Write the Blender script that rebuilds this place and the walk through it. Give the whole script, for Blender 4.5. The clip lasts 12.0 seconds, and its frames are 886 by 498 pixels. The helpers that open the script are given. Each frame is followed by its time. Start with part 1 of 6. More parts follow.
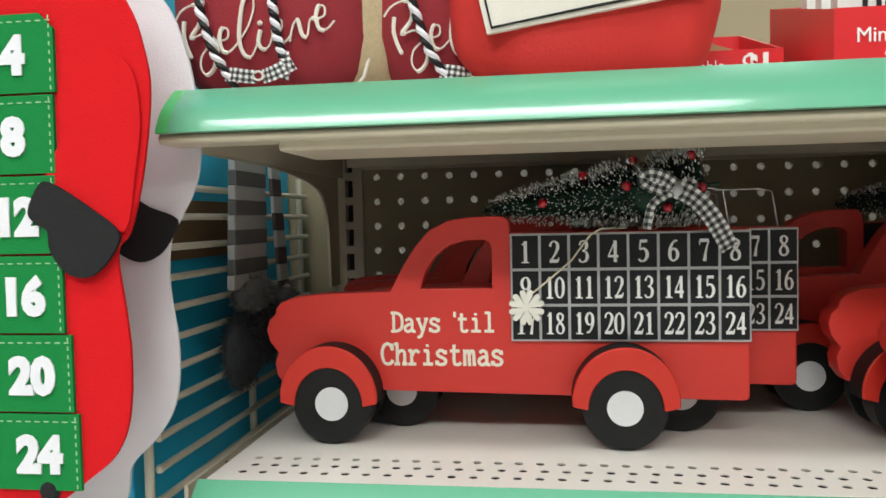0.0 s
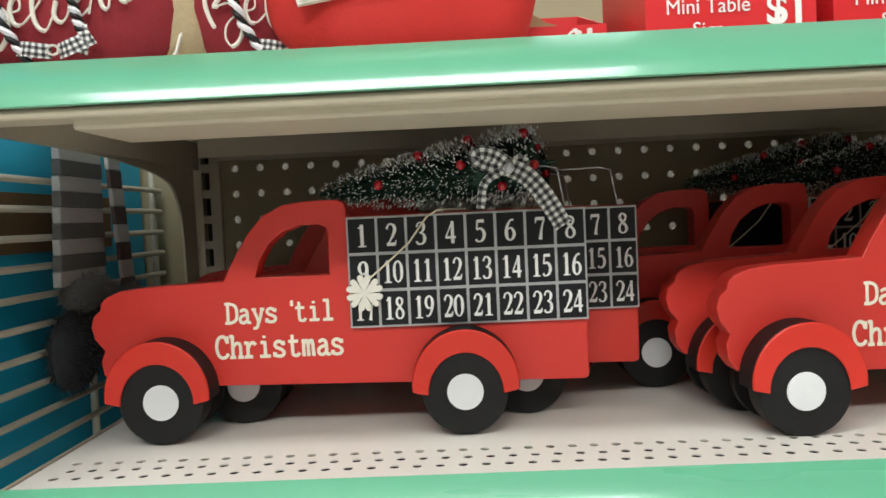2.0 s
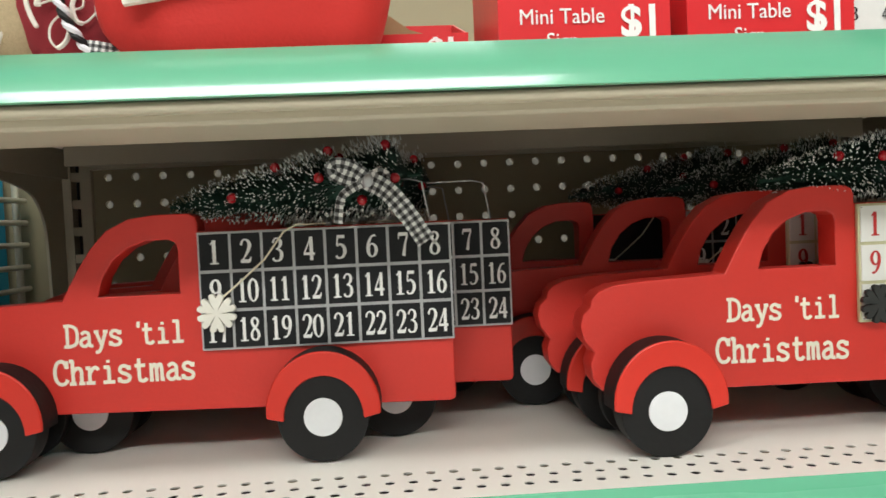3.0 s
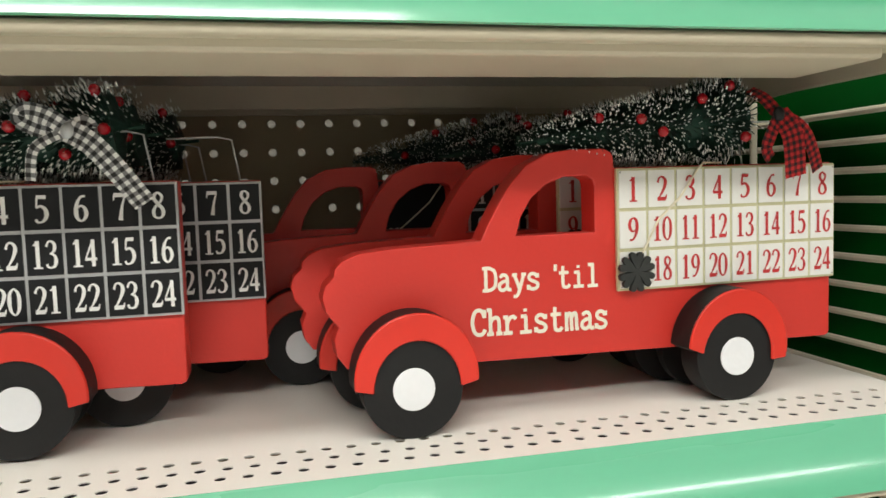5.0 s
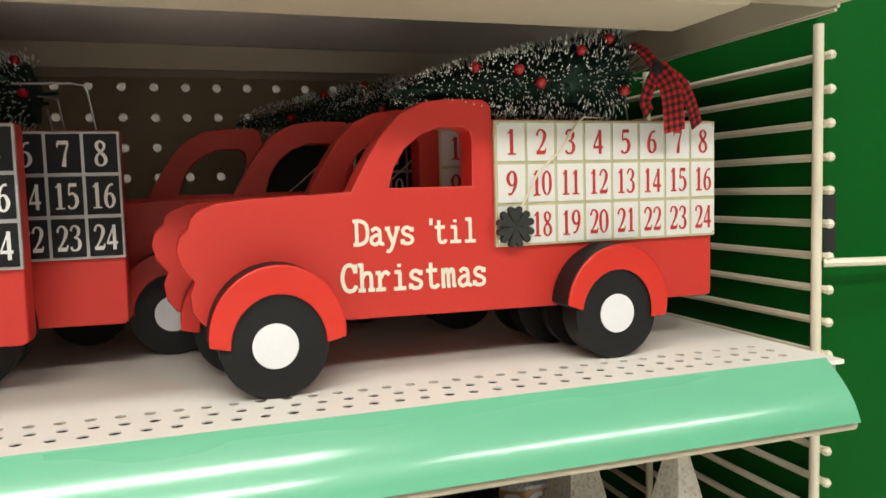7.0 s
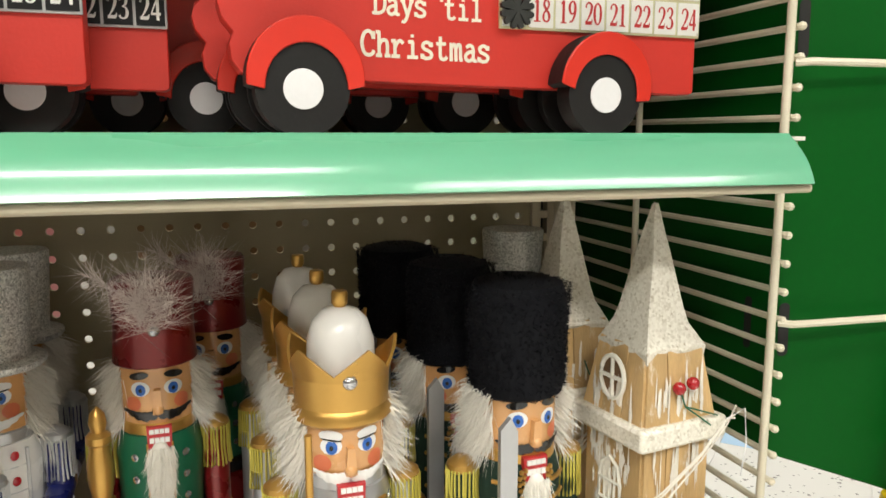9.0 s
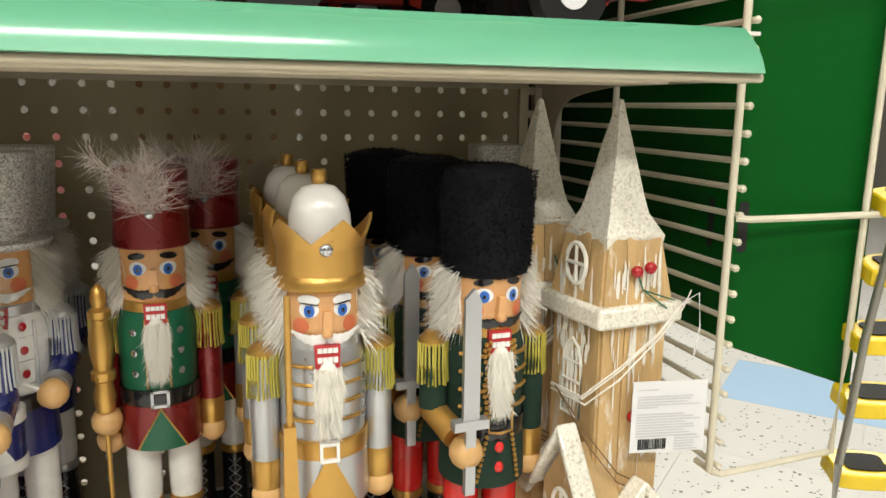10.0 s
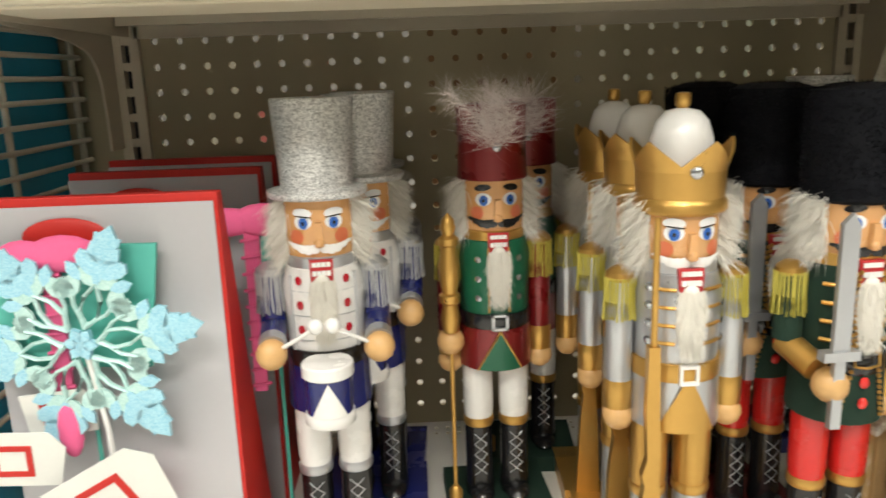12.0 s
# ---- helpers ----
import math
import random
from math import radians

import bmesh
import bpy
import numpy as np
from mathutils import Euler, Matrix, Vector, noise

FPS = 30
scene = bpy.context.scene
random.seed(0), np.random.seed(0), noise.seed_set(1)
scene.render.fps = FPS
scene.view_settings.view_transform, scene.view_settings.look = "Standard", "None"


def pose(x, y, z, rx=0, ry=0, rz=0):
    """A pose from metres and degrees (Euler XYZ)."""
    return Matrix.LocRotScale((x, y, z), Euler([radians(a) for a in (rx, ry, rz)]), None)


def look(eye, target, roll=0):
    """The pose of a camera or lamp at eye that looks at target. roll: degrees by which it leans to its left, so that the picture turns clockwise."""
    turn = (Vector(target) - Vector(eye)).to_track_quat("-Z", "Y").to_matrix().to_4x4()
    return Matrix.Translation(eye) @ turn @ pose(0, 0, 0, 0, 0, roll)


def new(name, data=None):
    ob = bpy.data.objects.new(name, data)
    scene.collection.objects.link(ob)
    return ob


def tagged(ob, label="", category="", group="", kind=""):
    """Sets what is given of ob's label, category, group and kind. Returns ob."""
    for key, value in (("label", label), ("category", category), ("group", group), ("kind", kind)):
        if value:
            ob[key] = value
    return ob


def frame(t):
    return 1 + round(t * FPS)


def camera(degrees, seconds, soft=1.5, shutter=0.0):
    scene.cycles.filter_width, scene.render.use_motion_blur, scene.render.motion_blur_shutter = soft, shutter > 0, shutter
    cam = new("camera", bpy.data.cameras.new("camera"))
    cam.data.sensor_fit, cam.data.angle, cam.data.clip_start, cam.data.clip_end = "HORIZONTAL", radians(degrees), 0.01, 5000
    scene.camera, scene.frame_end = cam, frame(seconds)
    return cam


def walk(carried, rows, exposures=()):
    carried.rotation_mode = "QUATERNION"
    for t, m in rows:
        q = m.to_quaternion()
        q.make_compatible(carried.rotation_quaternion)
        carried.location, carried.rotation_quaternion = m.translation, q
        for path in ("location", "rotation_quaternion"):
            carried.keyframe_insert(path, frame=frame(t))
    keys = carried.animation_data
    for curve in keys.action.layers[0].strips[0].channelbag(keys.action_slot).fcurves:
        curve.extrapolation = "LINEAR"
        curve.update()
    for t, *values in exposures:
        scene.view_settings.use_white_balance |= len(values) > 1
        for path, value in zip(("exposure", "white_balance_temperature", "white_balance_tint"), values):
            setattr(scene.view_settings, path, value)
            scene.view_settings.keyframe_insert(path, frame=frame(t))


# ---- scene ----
cam = camera(61.0, 12.0, shutter=0.2)
PATH = [
    (0, (0.174, -0.767, 1.044), (-0.099, 1.213, 0.964), -1.2),
    (0.5, (0.192, -0.765, 1.024), (-0.042, 1.219, 0.942), -1.4),
    (1, (0.209, -0.757, 1.02), (0.029, 1.233, 0.931), -1.8),
    (1.5, (0.215, -0.754, 1.023), (0.096, 1.24, 0.935), -2.2),
    (2, (0.224, -0.748, 1.03), (0.171, 1.25, 0.948), -2.6),
    (2.5, (0.251, -0.736, 1.037), (0.281, 1.263, 0.966), -2.7),
    (3, (0.271, -0.727, 1.033), (0.385, 1.269, 0.962), -2.5),
    (3.5, (0.292, -0.72, 1.031), (0.493, 1.268, 0.949), -2.2),
    (3.7, (0.302, -0.718, 1.03), (0.54, 1.266, 0.939), -2.1),
    (5.5, (0.361, -0.689, 1.019), (0.879, 1.236, 0.861), -1.9),
    (6, (0.374, -0.689, 1.016), (0.945, 1.222, 0.867), -1.9),
    (6.5, (0.382, -0.686, 1.019), (0.984, 1.215, 0.856), -1.7),
    (6.7, (0.385, -0.685, 1.012), (0.999, 1.213, 0.858), -1.8),
    (8.3, (0.372, -0.711, 0.916), (0.996, 1.174, 0.68), -0.9),
    (8.5, (0.372, -0.716, 0.907), (0.989, 1.169, 0.646), -0.7),
    (9, (0.361, -0.748, 0.895), (0.964, 1.135, 0.597), -0.0),
    (9.5, (0.367, -0.782, 0.862), (0.962, 1.098, 0.527), 0.6),
    (10, (0.374, -0.798, 0.843), (0.941, 1.083, 0.47), 0.8),
    (10.5, (0.364, -0.81, 0.827), (0.881, 1.08, 0.425), 0.6),
    (11, (0.362, -0.809, 0.817), (0.81, 1.093, 0.393), 0.2),
    (11.5, (0.327, -0.806, 0.814), (0.622, 1.122, 0.372), -0.9),
    (12, (0.263, -0.798, 0.818), (0.317, 1.149, 0.367), -1.9),
]
walk(cam, [(t, look(eye, target, roll)) for t, eye, target, roll in PATH],
     [(0, -0.34, 5950, 6), (3, -0.24, 6050, 6), (6.5, -0.10, 6350, 8), (8.5, -0.06, 6450, 8), (10.5, -0.10, 6450, 7), (12, 0.04, 6450, 7)])

# ---- light ----
world = bpy.data.worlds.new("store_air")
scene.world = world
world.use_nodes = True
world.node_tree.nodes["Background"].inputs[0].default_value = (1.0, 0.96, 0.9, 1)
world.node_tree.nodes["Background"].inputs[1].default_value = 0.1
scene.view_settings.exposure = 0.0
LAMP_W = 37.0

TUBES = [(-2.4, -2.7, 0.5), (-0.1, -1.40, 0.88), (-0.1, -3.0, 2.3), (2.3, -2.7, 0.9), (0.35, 1.3, 1.0), (2.9, 1.2, 1.0), (-2.6, 1.2, 1.0)]
CEIL = 3.05


# ---- materials ----
def mk(name, col, rough=0.5, metal=0.0, var=0.12, scale=25.0, bump=0.15, bscale=260.0, coat=0.0, spec=0.5, grain=(1, 1, 1), trans=0.0, each=0.0):
    m = bpy.data.materials.new(name)
    m.use_nodes = True
    nt = m.node_tree
    n, l = nt.nodes, nt.links
    b = n["Principled BSDF"]
    tc = n.new("ShaderNodeTexCoord")
    mp = n.new("ShaderNodeMapping")
    mp.inputs["Scale"].default_value = grain
    l.new(tc.outputs["Object"], mp.inputs[0])
    big = n.new("ShaderNodeTexNoise")
    big.inputs["Scale"].default_value = scale
    big.inputs["Detail"].default_value = 4
    fine = n.new("ShaderNodeTexNoise")
    fine.inputs["Scale"].default_value = bscale
    fine.inputs["Detail"].default_value = 5
    l.new(mp.outputs[0], big.inputs[0])
    l.new(mp.outputs[0], fine.inputs[0])
    mix = n.new("ShaderNodeMix")
    mix.data_type = "RGBA"
    mix.inputs["A"].default_value = (*[c * (1 - var) for c in col], 1)
    mix.inputs["B"].default_value = (*[min(1, c * (1 + var)) for c in col], 1)
    add = n.new("ShaderNodeMath")
    add.operation = "MULTIPLY_ADD"
    add.inputs[1].default_value = 0.5
    l.new(fine.outputs[0], add.inputs[0])
    half = n.new("ShaderNodeMath")
    half.operation = "MULTIPLY"
    half.inputs[1].default_value = 0.5
    l.new(big.outputs[0], half.inputs[0])
    l.new(half.outputs[0], add.inputs[2])
    l.new(add.outputs[0], mix.inputs["Factor"])
    if each:
        oi = n.new("ShaderNodeObjectInfo")
        vr = n.new("ShaderNodeMapRange")
        vr.inputs["To Min"].default_value, vr.inputs["To Max"].default_value = 1 - each, 1 + each * 0.6
        l.new(oi.outputs["Random"], vr.inputs[0])
        hs = n.new("ShaderNodeHueSaturation")
        l.new(vr.outputs[0], hs.inputs["Value"])
        l.new(mix.outputs["Result"], hs.inputs["Color"])
        l.new(hs.outputs[0], b.inputs["Base Color"])
    else:
        l.new(mix.outputs["Result"], b.inputs["Base Color"])
    rr = n.new("ShaderNodeMapRange")
    rr.inputs["To Min"].default_value = max(0.03, rough - 0.08)
    rr.inputs["To Max"].default_value = min(1, rough + 0.1)
    l.new(big.outputs[0], rr.inputs[0])
    l.new(rr.outputs[0], b.inputs["Roughness"])
    b.inputs["Metallic"].default_value = metal
    b.inputs["Specular IOR Level"].default_value = spec
    b.inputs["Coat Weight"].default_value = coat
    b.inputs["Coat Roughness"].default_value = 0.12
    b.inputs["Transmission Weight"].default_value = trans
    if bump:
        bp = n.new("ShaderNodeBump")
        bp.inputs["Strength"].default_value = bump
        bp.inputs["Distance"].default_value = 0.001
        l.new(fine.outputs[0], bp.inputs["Height"])
        l.new(bp.outputs[0], b.inputs["Normal"])
    return m


def glitter(name, col, dark, scale=900.0, metal=0.6, rough=0.3, sparse=1.0):
    m = bpy.data.materials.new(name)
    m.use_nodes = True
    nt = m.node_tree
    n, l = nt.nodes, nt.links
    b = n["Principled BSDF"]
    tc = n.new("ShaderNodeTexCoord")
    vo = n.new("ShaderNodeTexVoronoi")
    vo.inputs["Scale"].default_value = scale
    l.new(tc.outputs["Object"], vo.inputs["Vector"])
    sep = n.new("ShaderNodeSeparateColor")
    l.new(vo.outputs["Color"], sep.inputs[0])
    mix = n.new("ShaderNodeMix")
    mix.data_type = "RGBA"
    mix.inputs["A"].default_value = (*dark, 1)
    mix.inputs["B"].default_value = (*col, 1)
    few = n.new("ShaderNodeMath")
    few.operation = "POWER"
    few.inputs[1].default_value = sparse
    l.new(sep.outputs[0], few.inputs[0])
    l.new(few.outputs[0], mix.inputs["Factor"])
    l.new(mix.outputs["Result"], b.inputs["Base Color"])
    bp = n.new("ShaderNodeBump")
    bp.inputs["Strength"].default_value = 0.9
    bp.inputs["Distance"].default_value = 0.0012
    l.new(sep.outputs[1], bp.inputs["Height"])
    l.new(bp.outputs[0], b.inputs["Normal"])
    b.inputs["Metallic"].default_value = metal
    b.inputs["Roughness"].default_value = rough
    return m


def check_cloth(name, a, b_, mid, scale):
    """Gingham: two crossing sets of stripes on the cloth's own coordinates."""
    m = bpy.data.materials.new(name)
    m.use_nodes = True
    nt = m.node_tree
    n, l = nt.nodes, nt.links
    b = n["Principled BSDF"]
    tc = n.new("ShaderNodeTexCoord")
    sep = n.new("ShaderNodeSeparateXYZ")
    l.new(tc.outputs["UV"], sep.inputs[0])
    outs = []
    for k in (0, 1):
        w = n.new("ShaderNodeMath")
        w.operation = "MULTIPLY"
        w.inputs[1].default_value = scale
        l.new(sep.outputs[k], w.inputs[0])
        f = n.new("ShaderNodeMath")
        f.operation = "FRACT"
        l.new(w.outputs[0], f.inputs[0])
        g = n.new("ShaderNodeMath")
        g.operation = "GREATER_THAN"
        g.inputs[1].default_value = 0.5
        l.new(f.outputs[0], g.inputs[0])
        outs.append(g)
    s = n.new("ShaderNodeMath")
    s.operation = "ADD"
    l.new(outs[0].outputs[0], s.inputs[0])
    l.new(outs[1].outputs[0], s.inputs[1])
    d = n.new("ShaderNodeMath")
    d.operation = "MULTIPLY"
    d.inputs[1].default_value = 0.5
    l.new(s.outputs[0], d.inputs[0])
    ramp = n.new("ShaderNodeValToRGB")
    ramp.color_ramp.interpolation = "CONSTANT"
    e = ramp.color_ramp.elements
    e[0].color = (*a, 1)
    e[1].position = 0.75
    e[1].color = (*b_, 1)
    x = e.new(0.25)
    x.color = (*mid, 1)
    l.new(d.outputs[0], ramp.inputs[0])
    l.new(ramp.outputs[0], b.inputs["Base Color"])
    b.inputs["Roughness"].default_value = 0.9
    return m


M = {}
M["almond"] = mk("almond_steel", (0.53, 0.47, 0.35), 0.42, var=0.05, scale=8, bump=0.05, bscale=900)
M["deck"] = mk("shelf_enamel", (0.76, 0.73, 0.67), 0.38, var=0.05, scale=14, bump=0.05, bscale=700)
M["peg"] = mk("pegboard", (0.35, 0.30, 0.185), 0.55, var=0.06, scale=12, bump=0.06, bscale=500)
# near-black for the shade seen through the shelf holes
M["hole_shade"] = mk("painted_hole_shade", (0.035, 0.034, 0.032), 0.6, metal=0.3, var=0.2, bump=0.05)
# near-black that stands in for shade inside slots
M["dark"] = mk("slot_shade", (0.012, 0.012, 0.012), 0.8, var=0.2, bump=0)
M["rail"] = mk("green_label_plastic", (0.12, 0.42, 0.25), 0.30, var=0.06, scale=6, bump=0.10, bscale=60, coat=0.9, grain=(0.25, 3, 3))
M["rail_end"] = mk("bright_green_plastic", (0.10, 0.55, 0.17), 0.25, var=0.05, bump=0)
M["wire"] = mk("cream_wire", (0.66, 0.61, 0.48), 0.4, var=0.1, scale=60, bump=0.08)
M["blue_card"] = mk("blue_card", (0.03, 0.40, 0.63), 0.5, var=0.06, scale=10, bump=0.03)
M["green_card"] = mk("green_card", (0.001, 0.076, 0.007), 0.5, var=0.1, scale=5, bump=0.03, spec=0.12)
M["brown_card"] = mk("brown_card", (0.16, 0.09, 0.04), 0.8, var=0.2, bump=0.2)
M["truck"] = mk("red_painted_wood", (0.62, 0.035, 0.024), 0.42, var=0.07, scale=18, bump=0.12, bscale=420)
M["truck_edge"] = mk("red_wood_edge", (0.55, 0.025, 0.018), 0.5, var=0.1, scale=30, bump=0.2, bscale=300)
M["fender"] = mk("bright_red_paint", (0.62, 0.028, 0.014), 0.38, var=0.05, scale=25, bump=0.08)
M["tyre"] = mk("black_painted_wood", (0.010, 0.010, 0.010), 0.55, var=0.25, scale=40, bump=0.2, spec=0.3)
M["hub"] = mk("white_hub_paint", (0.75, 0.76, 0.78), 0.45, var=0.06, scale=60, bump=0.15)
M["tin"] = mk("galvanised_tin", (0.50, 0.51, 0.52), 0.42, metal=0.55, var=0.2, scale=90, bump=0.15)
M["ivory_tin"] = mk("yellowed_tin", (0.60, 0.58, 0.36), 0.42, metal=0.2, var=0.18, scale=70, bump=0.12)
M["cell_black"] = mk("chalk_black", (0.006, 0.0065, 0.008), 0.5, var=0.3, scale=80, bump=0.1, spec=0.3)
M["cell_white"] = mk("white_enamel", (0.78, 0.78, 0.74), 0.4, var=0.04, scale=60, bump=0.08)
M["num_white"] = mk("white_ink", (0.82, 0.82, 0.80), 0.6, var=0.05, bump=0)
M["num_red"] = mk("red_ink", (0.50, 0.03, 0.03), 0.6, var=0.1, bump=0)
M["text_cream"] = mk("cream_ink", (0.85, 0.80, 0.66), 0.6, var=0.1, scale=200, bump=0)
M["needle"] = mk("brush_green", (0.008, 0.042, 0.026), 0.7, var=0.3, scale=90, bump=0)
M["frost"] = mk("frost_white", (0.85, 0.87, 0.83), 0.7, var=0.05, bump=0)
M["berry"] = mk("red_berry", (0.36, 0.006, 0.012), 0.25, var=0.2, scale=200, bump=0.2, coat=0.3)
M["bw_check"] = check_cloth("black_white_gingham", (0.75, 0.75, 0.73), (0.02, 0.02, 0.02), (0.2, 0.2, 0.2), 1.0)
M["rb_check"] = check_cloth("red_black_plaid", (0.45, 0.015, 0.015), (0.012, 0.008, 0.008), (0.16, 0.006, 0.006), 1.0)
M["string"] = mk("cream_string", (0.78, 0.72, 0.55), 0.8, var=0.1, bump=0.2)
M["flake_white"] = mk("white_wood_flake", (0.80, 0.78, 0.70), 0.6, var=0.1, scale=120, bump=0.25)
M["flake_black"] = mk("black_wood_flake", (0.02, 0.022, 0.02), 0.6, var=0.3, scale=120, bump=0.25)
M["felt_red"] = mk("red_felt", (0.62, 0.008, 0.012), 0.95, var=0.1, scale=30, bump=0.5, bscale=900, spec=0.2)
M["felt_white"] = mk("white_felt", (0.80, 0.80, 0.84), 0.95, var=0.04, scale=20, bump=0.4, bscale=900, spec=0.2)
M["felt_black"] = mk("black_felt", (0.022, 0.022, 0.023), 0.95, var=0.25, scale=30, bump=0.5, bscale=900, spec=0.2)
M["felt_green"] = mk("green_felt", (0.018, 0.22, 0.05), 0.95, var=0.1, scale=40, bump=0.5, bscale=900, spec=0.2)
M["thread"] = mk("pale_thread", (0.35, 0.55, 0.3), 0.8, var=0.1, bump=0)
M["burlap"] = mk("tan_burlap", (0.50, 0.40, 0.24), 0.95, var=0.3, scale=300, bump=0.8, bscale=900)
M["barn_red"] = mk("barn_red_cloth", (0.26, 0.020, 0.028), 0.9, var=0.2, scale=160, bump=0.6, bscale=900)
M["satin_red"] = mk("red_cloth", (0.52, 0.022, 0.016), 0.8, var=0.12, scale=20, bump=0.4, bscale=500)
M["patch"] = mk("cream_cloth", (0.74, 0.70, 0.62), 0.9, var=0.06, scale=60, bump=0.5, bscale=900)
M["carton_red"] = mk("glossy_red_carton", (0.62, 0.015, 0.02), 0.35, var=0.05, scale=15, bump=0.04)
M["kraft"] = mk("kraft_card", (0.40, 0.27, 0.14), 0.85, var=0.1, scale=60, bump=0.3)
M["grey_knit"] = mk("grey_knit", (0.16, 0.155, 0.15), 0.95, var=0.3, scale=120, bump=0.9, bscale=700)
M["pale_knit"] = mk("pale_knit", (0.58, 0.57, 0.55), 0.95, var=0.12, scale=120, bump=0.9, bscale=700)
M["bw_plain_brown"] = mk("brown_knit", (0.10, 0.075, 0.07), 0.95, var=0.3, scale=90, bump=0.5, bscale=500)
M["char_knit"] = mk("charcoal_fleece", (0.035, 0.037, 0.042), 0.95, var=0.35, scale=90, bump=0.9, bscale=600)
M["skin"] = mk("varnished_wood_face", (0.66, 0.35, 0.14), 0.25, var=0.1, scale=40, bump=0.03, coat=0.5)
M["blush"] = mk("rouge_paint", (0.62, 0.16, 0.07), 0.3, var=0.08, bump=0)
M["pine"] = mk("bare_turned_wood", (0.62, 0.37, 0.15), 0.4, var=0.14, scale=60, bump=0.1, grain=(1, 1, 6))
M["gold"] = mk("gold_paint", (0.58, 0.34, 0.09), 0.3, metal=0.75, var=0.08, scale=50, bump=0.05)
M["silver"] = mk("silver_paint", (0.52, 0.53, 0.55), 0.3, metal=0.7, var=0.06, scale=50, bump=0.05)
M["white_gloss"] = mk("white_lacquer", (0.80, 0.79, 0.77), 0.25, var=0.03, bump=0.02, coat=0.4)
M["navy"] = mk("navy_lacquer", (0.012, 0.018, 0.13), 0.25, var=0.1, bump=0.02, coat=0.4)
M["maroon"] = mk("maroon_metallic", (0.20, 0.010, 0.012), 0.28, metal=0.3, var=0.12, scale=60, bump=0.03, coat=0.4)
M["jade"] = mk("green_lacquer", (0.010, 0.11, 0.055), 0.35, var=0.1, bump=0.03)
M["forest"] = mk("dark_green_velvet", (0.006, 0.028, 0.016), 0.85, var=0.2, scale=90, bump=0.4, bscale=600)
M["black_gloss"] = mk("black_lacquer", (0.010, 0.010, 0.011), 0.2, var=0.1, bump=0.02, coat=0.4)
M["scarlet"] = mk("scarlet_lacquer", (0.66, 0.020, 0.018), 0.25, var=0.05, bump=0.02, coat=0.4)
M["fur_white"] = mk("white_fur", (0.82, 0.79, 0.72), 0.85, var=0.08, scale=60, bump=0)
M["fur_black"] = mk("black_fur", (0.005, 0.0055, 0.008), 0.75, var=0.4, scale=50, bump=0, spec=0.15)
M["plume"] = mk("dusty_plume", (0.88, 0.78, 0.75), 0.85, var=0.15, scale=60, bump=0)
M["fringe_gold"] = mk("gold_fringe", (0.60, 0.52, 0.10), 0.35, metal=0.5, var=0.2, scale=90, bump=0)
M["fringe_silver"] = mk("silver_fringe", (0.60, 0.61, 0.62), 0.35, metal=0.5, var=0.2, scale=90, bump=0)
M["eye_white"] = mk("eye_white", (0.80, 0.80, 0.80), 0.3, var=0.02, bump=0)
M["eye_blue"] = mk("eye_blue", (0.03, 0.13, 0.48), 0.3, var=0.1, bump=0)
M["teeth_red"] = mk("mouth_red", (0.45, 0.02, 0.025), 0.3, var=0.1, bump=0)
M["jewel"] = glitter("cut_glass", (0.9, 0.92, 0.95), (0.3, 0.32, 0.36), 1400, 0.9, 0.12)
M["ruby"] = mk("ruby_stone", (0.42, 0.008, 0.02), 0.15, var=0.1, bump=0.2, coat=0.6)
M["glit_silver"] = glitter("silver_glitter", (1.0, 1.0, 0.98), (0.30, 0.30, 0.30), 1000, 0.4, 0.3, 0.7)
M["glit_snow"] = glitter("snow_glitter", (0.93, 0.90, 0.80), (0.42, 0.36, 0.25), 560, 0.15, 0.25, 0.22)
M["glit_dark"] = glitter("charcoal_glitter", (0.16, 0.15, 0.14), (0.03, 0.03, 0.03), 1000, 0.5, 0.4)
M["fir"] = mk("raw_fir_boards", (0.60, 0.40, 0.18), 0.65, var=0.36, scale=22, bump=0.35, bscale=160, grain=(6, 6, 0.6), each=0.35)


def whitewashed(m, scale, lo, hi):
    """Rubs thin chalky paint over the wood in streaks along the grain."""
    nt = m.node_tree
    bs = [n for n in nt.nodes if n.type == "BSDF_PRINCIPLED"][0]
    src = bs.inputs["Base Color"].links[0].from_socket
    co = nt.nodes.new("ShaderNodeTexCoord")
    mp = nt.nodes.new("ShaderNodeMapping")
    mp.inputs["Scale"].default_value = (1.0, 1.0, 0.35)
    nz = nt.nodes.new("ShaderNodeTexNoise")
    nz.inputs["Scale"].default_value = scale
    nz.inputs["Detail"].default_value = 7.0
    nz.inputs["Roughness"].default_value = 0.72
    rp = nt.nodes.new("ShaderNodeMapRange")
    rp.inputs["From Min"].default_value, rp.inputs["From Max"].default_value = lo, hi
    rp.inputs["To Max"].default_value = 0.85
    mx = nt.nodes.new("ShaderNodeMixRGB")
    mx.inputs[2].default_value = (0.80, 0.75, 0.66, 1)
    nt.links.new(co.outputs["Object"], mp.inputs[0])
    nt.links.new(mp.outputs[0], nz.inputs[0])
    nt.links.new(nz.outputs[0], rp.inputs[0])
    nt.links.new(rp.outputs[0], mx.inputs[0])
    nt.links.new(src, mx.inputs[1])
    nt.links.new(mx.outputs[0], bs.inputs["Base Color"])


whitewashed(M["fir"], 75.0, 0.55, 0.68)

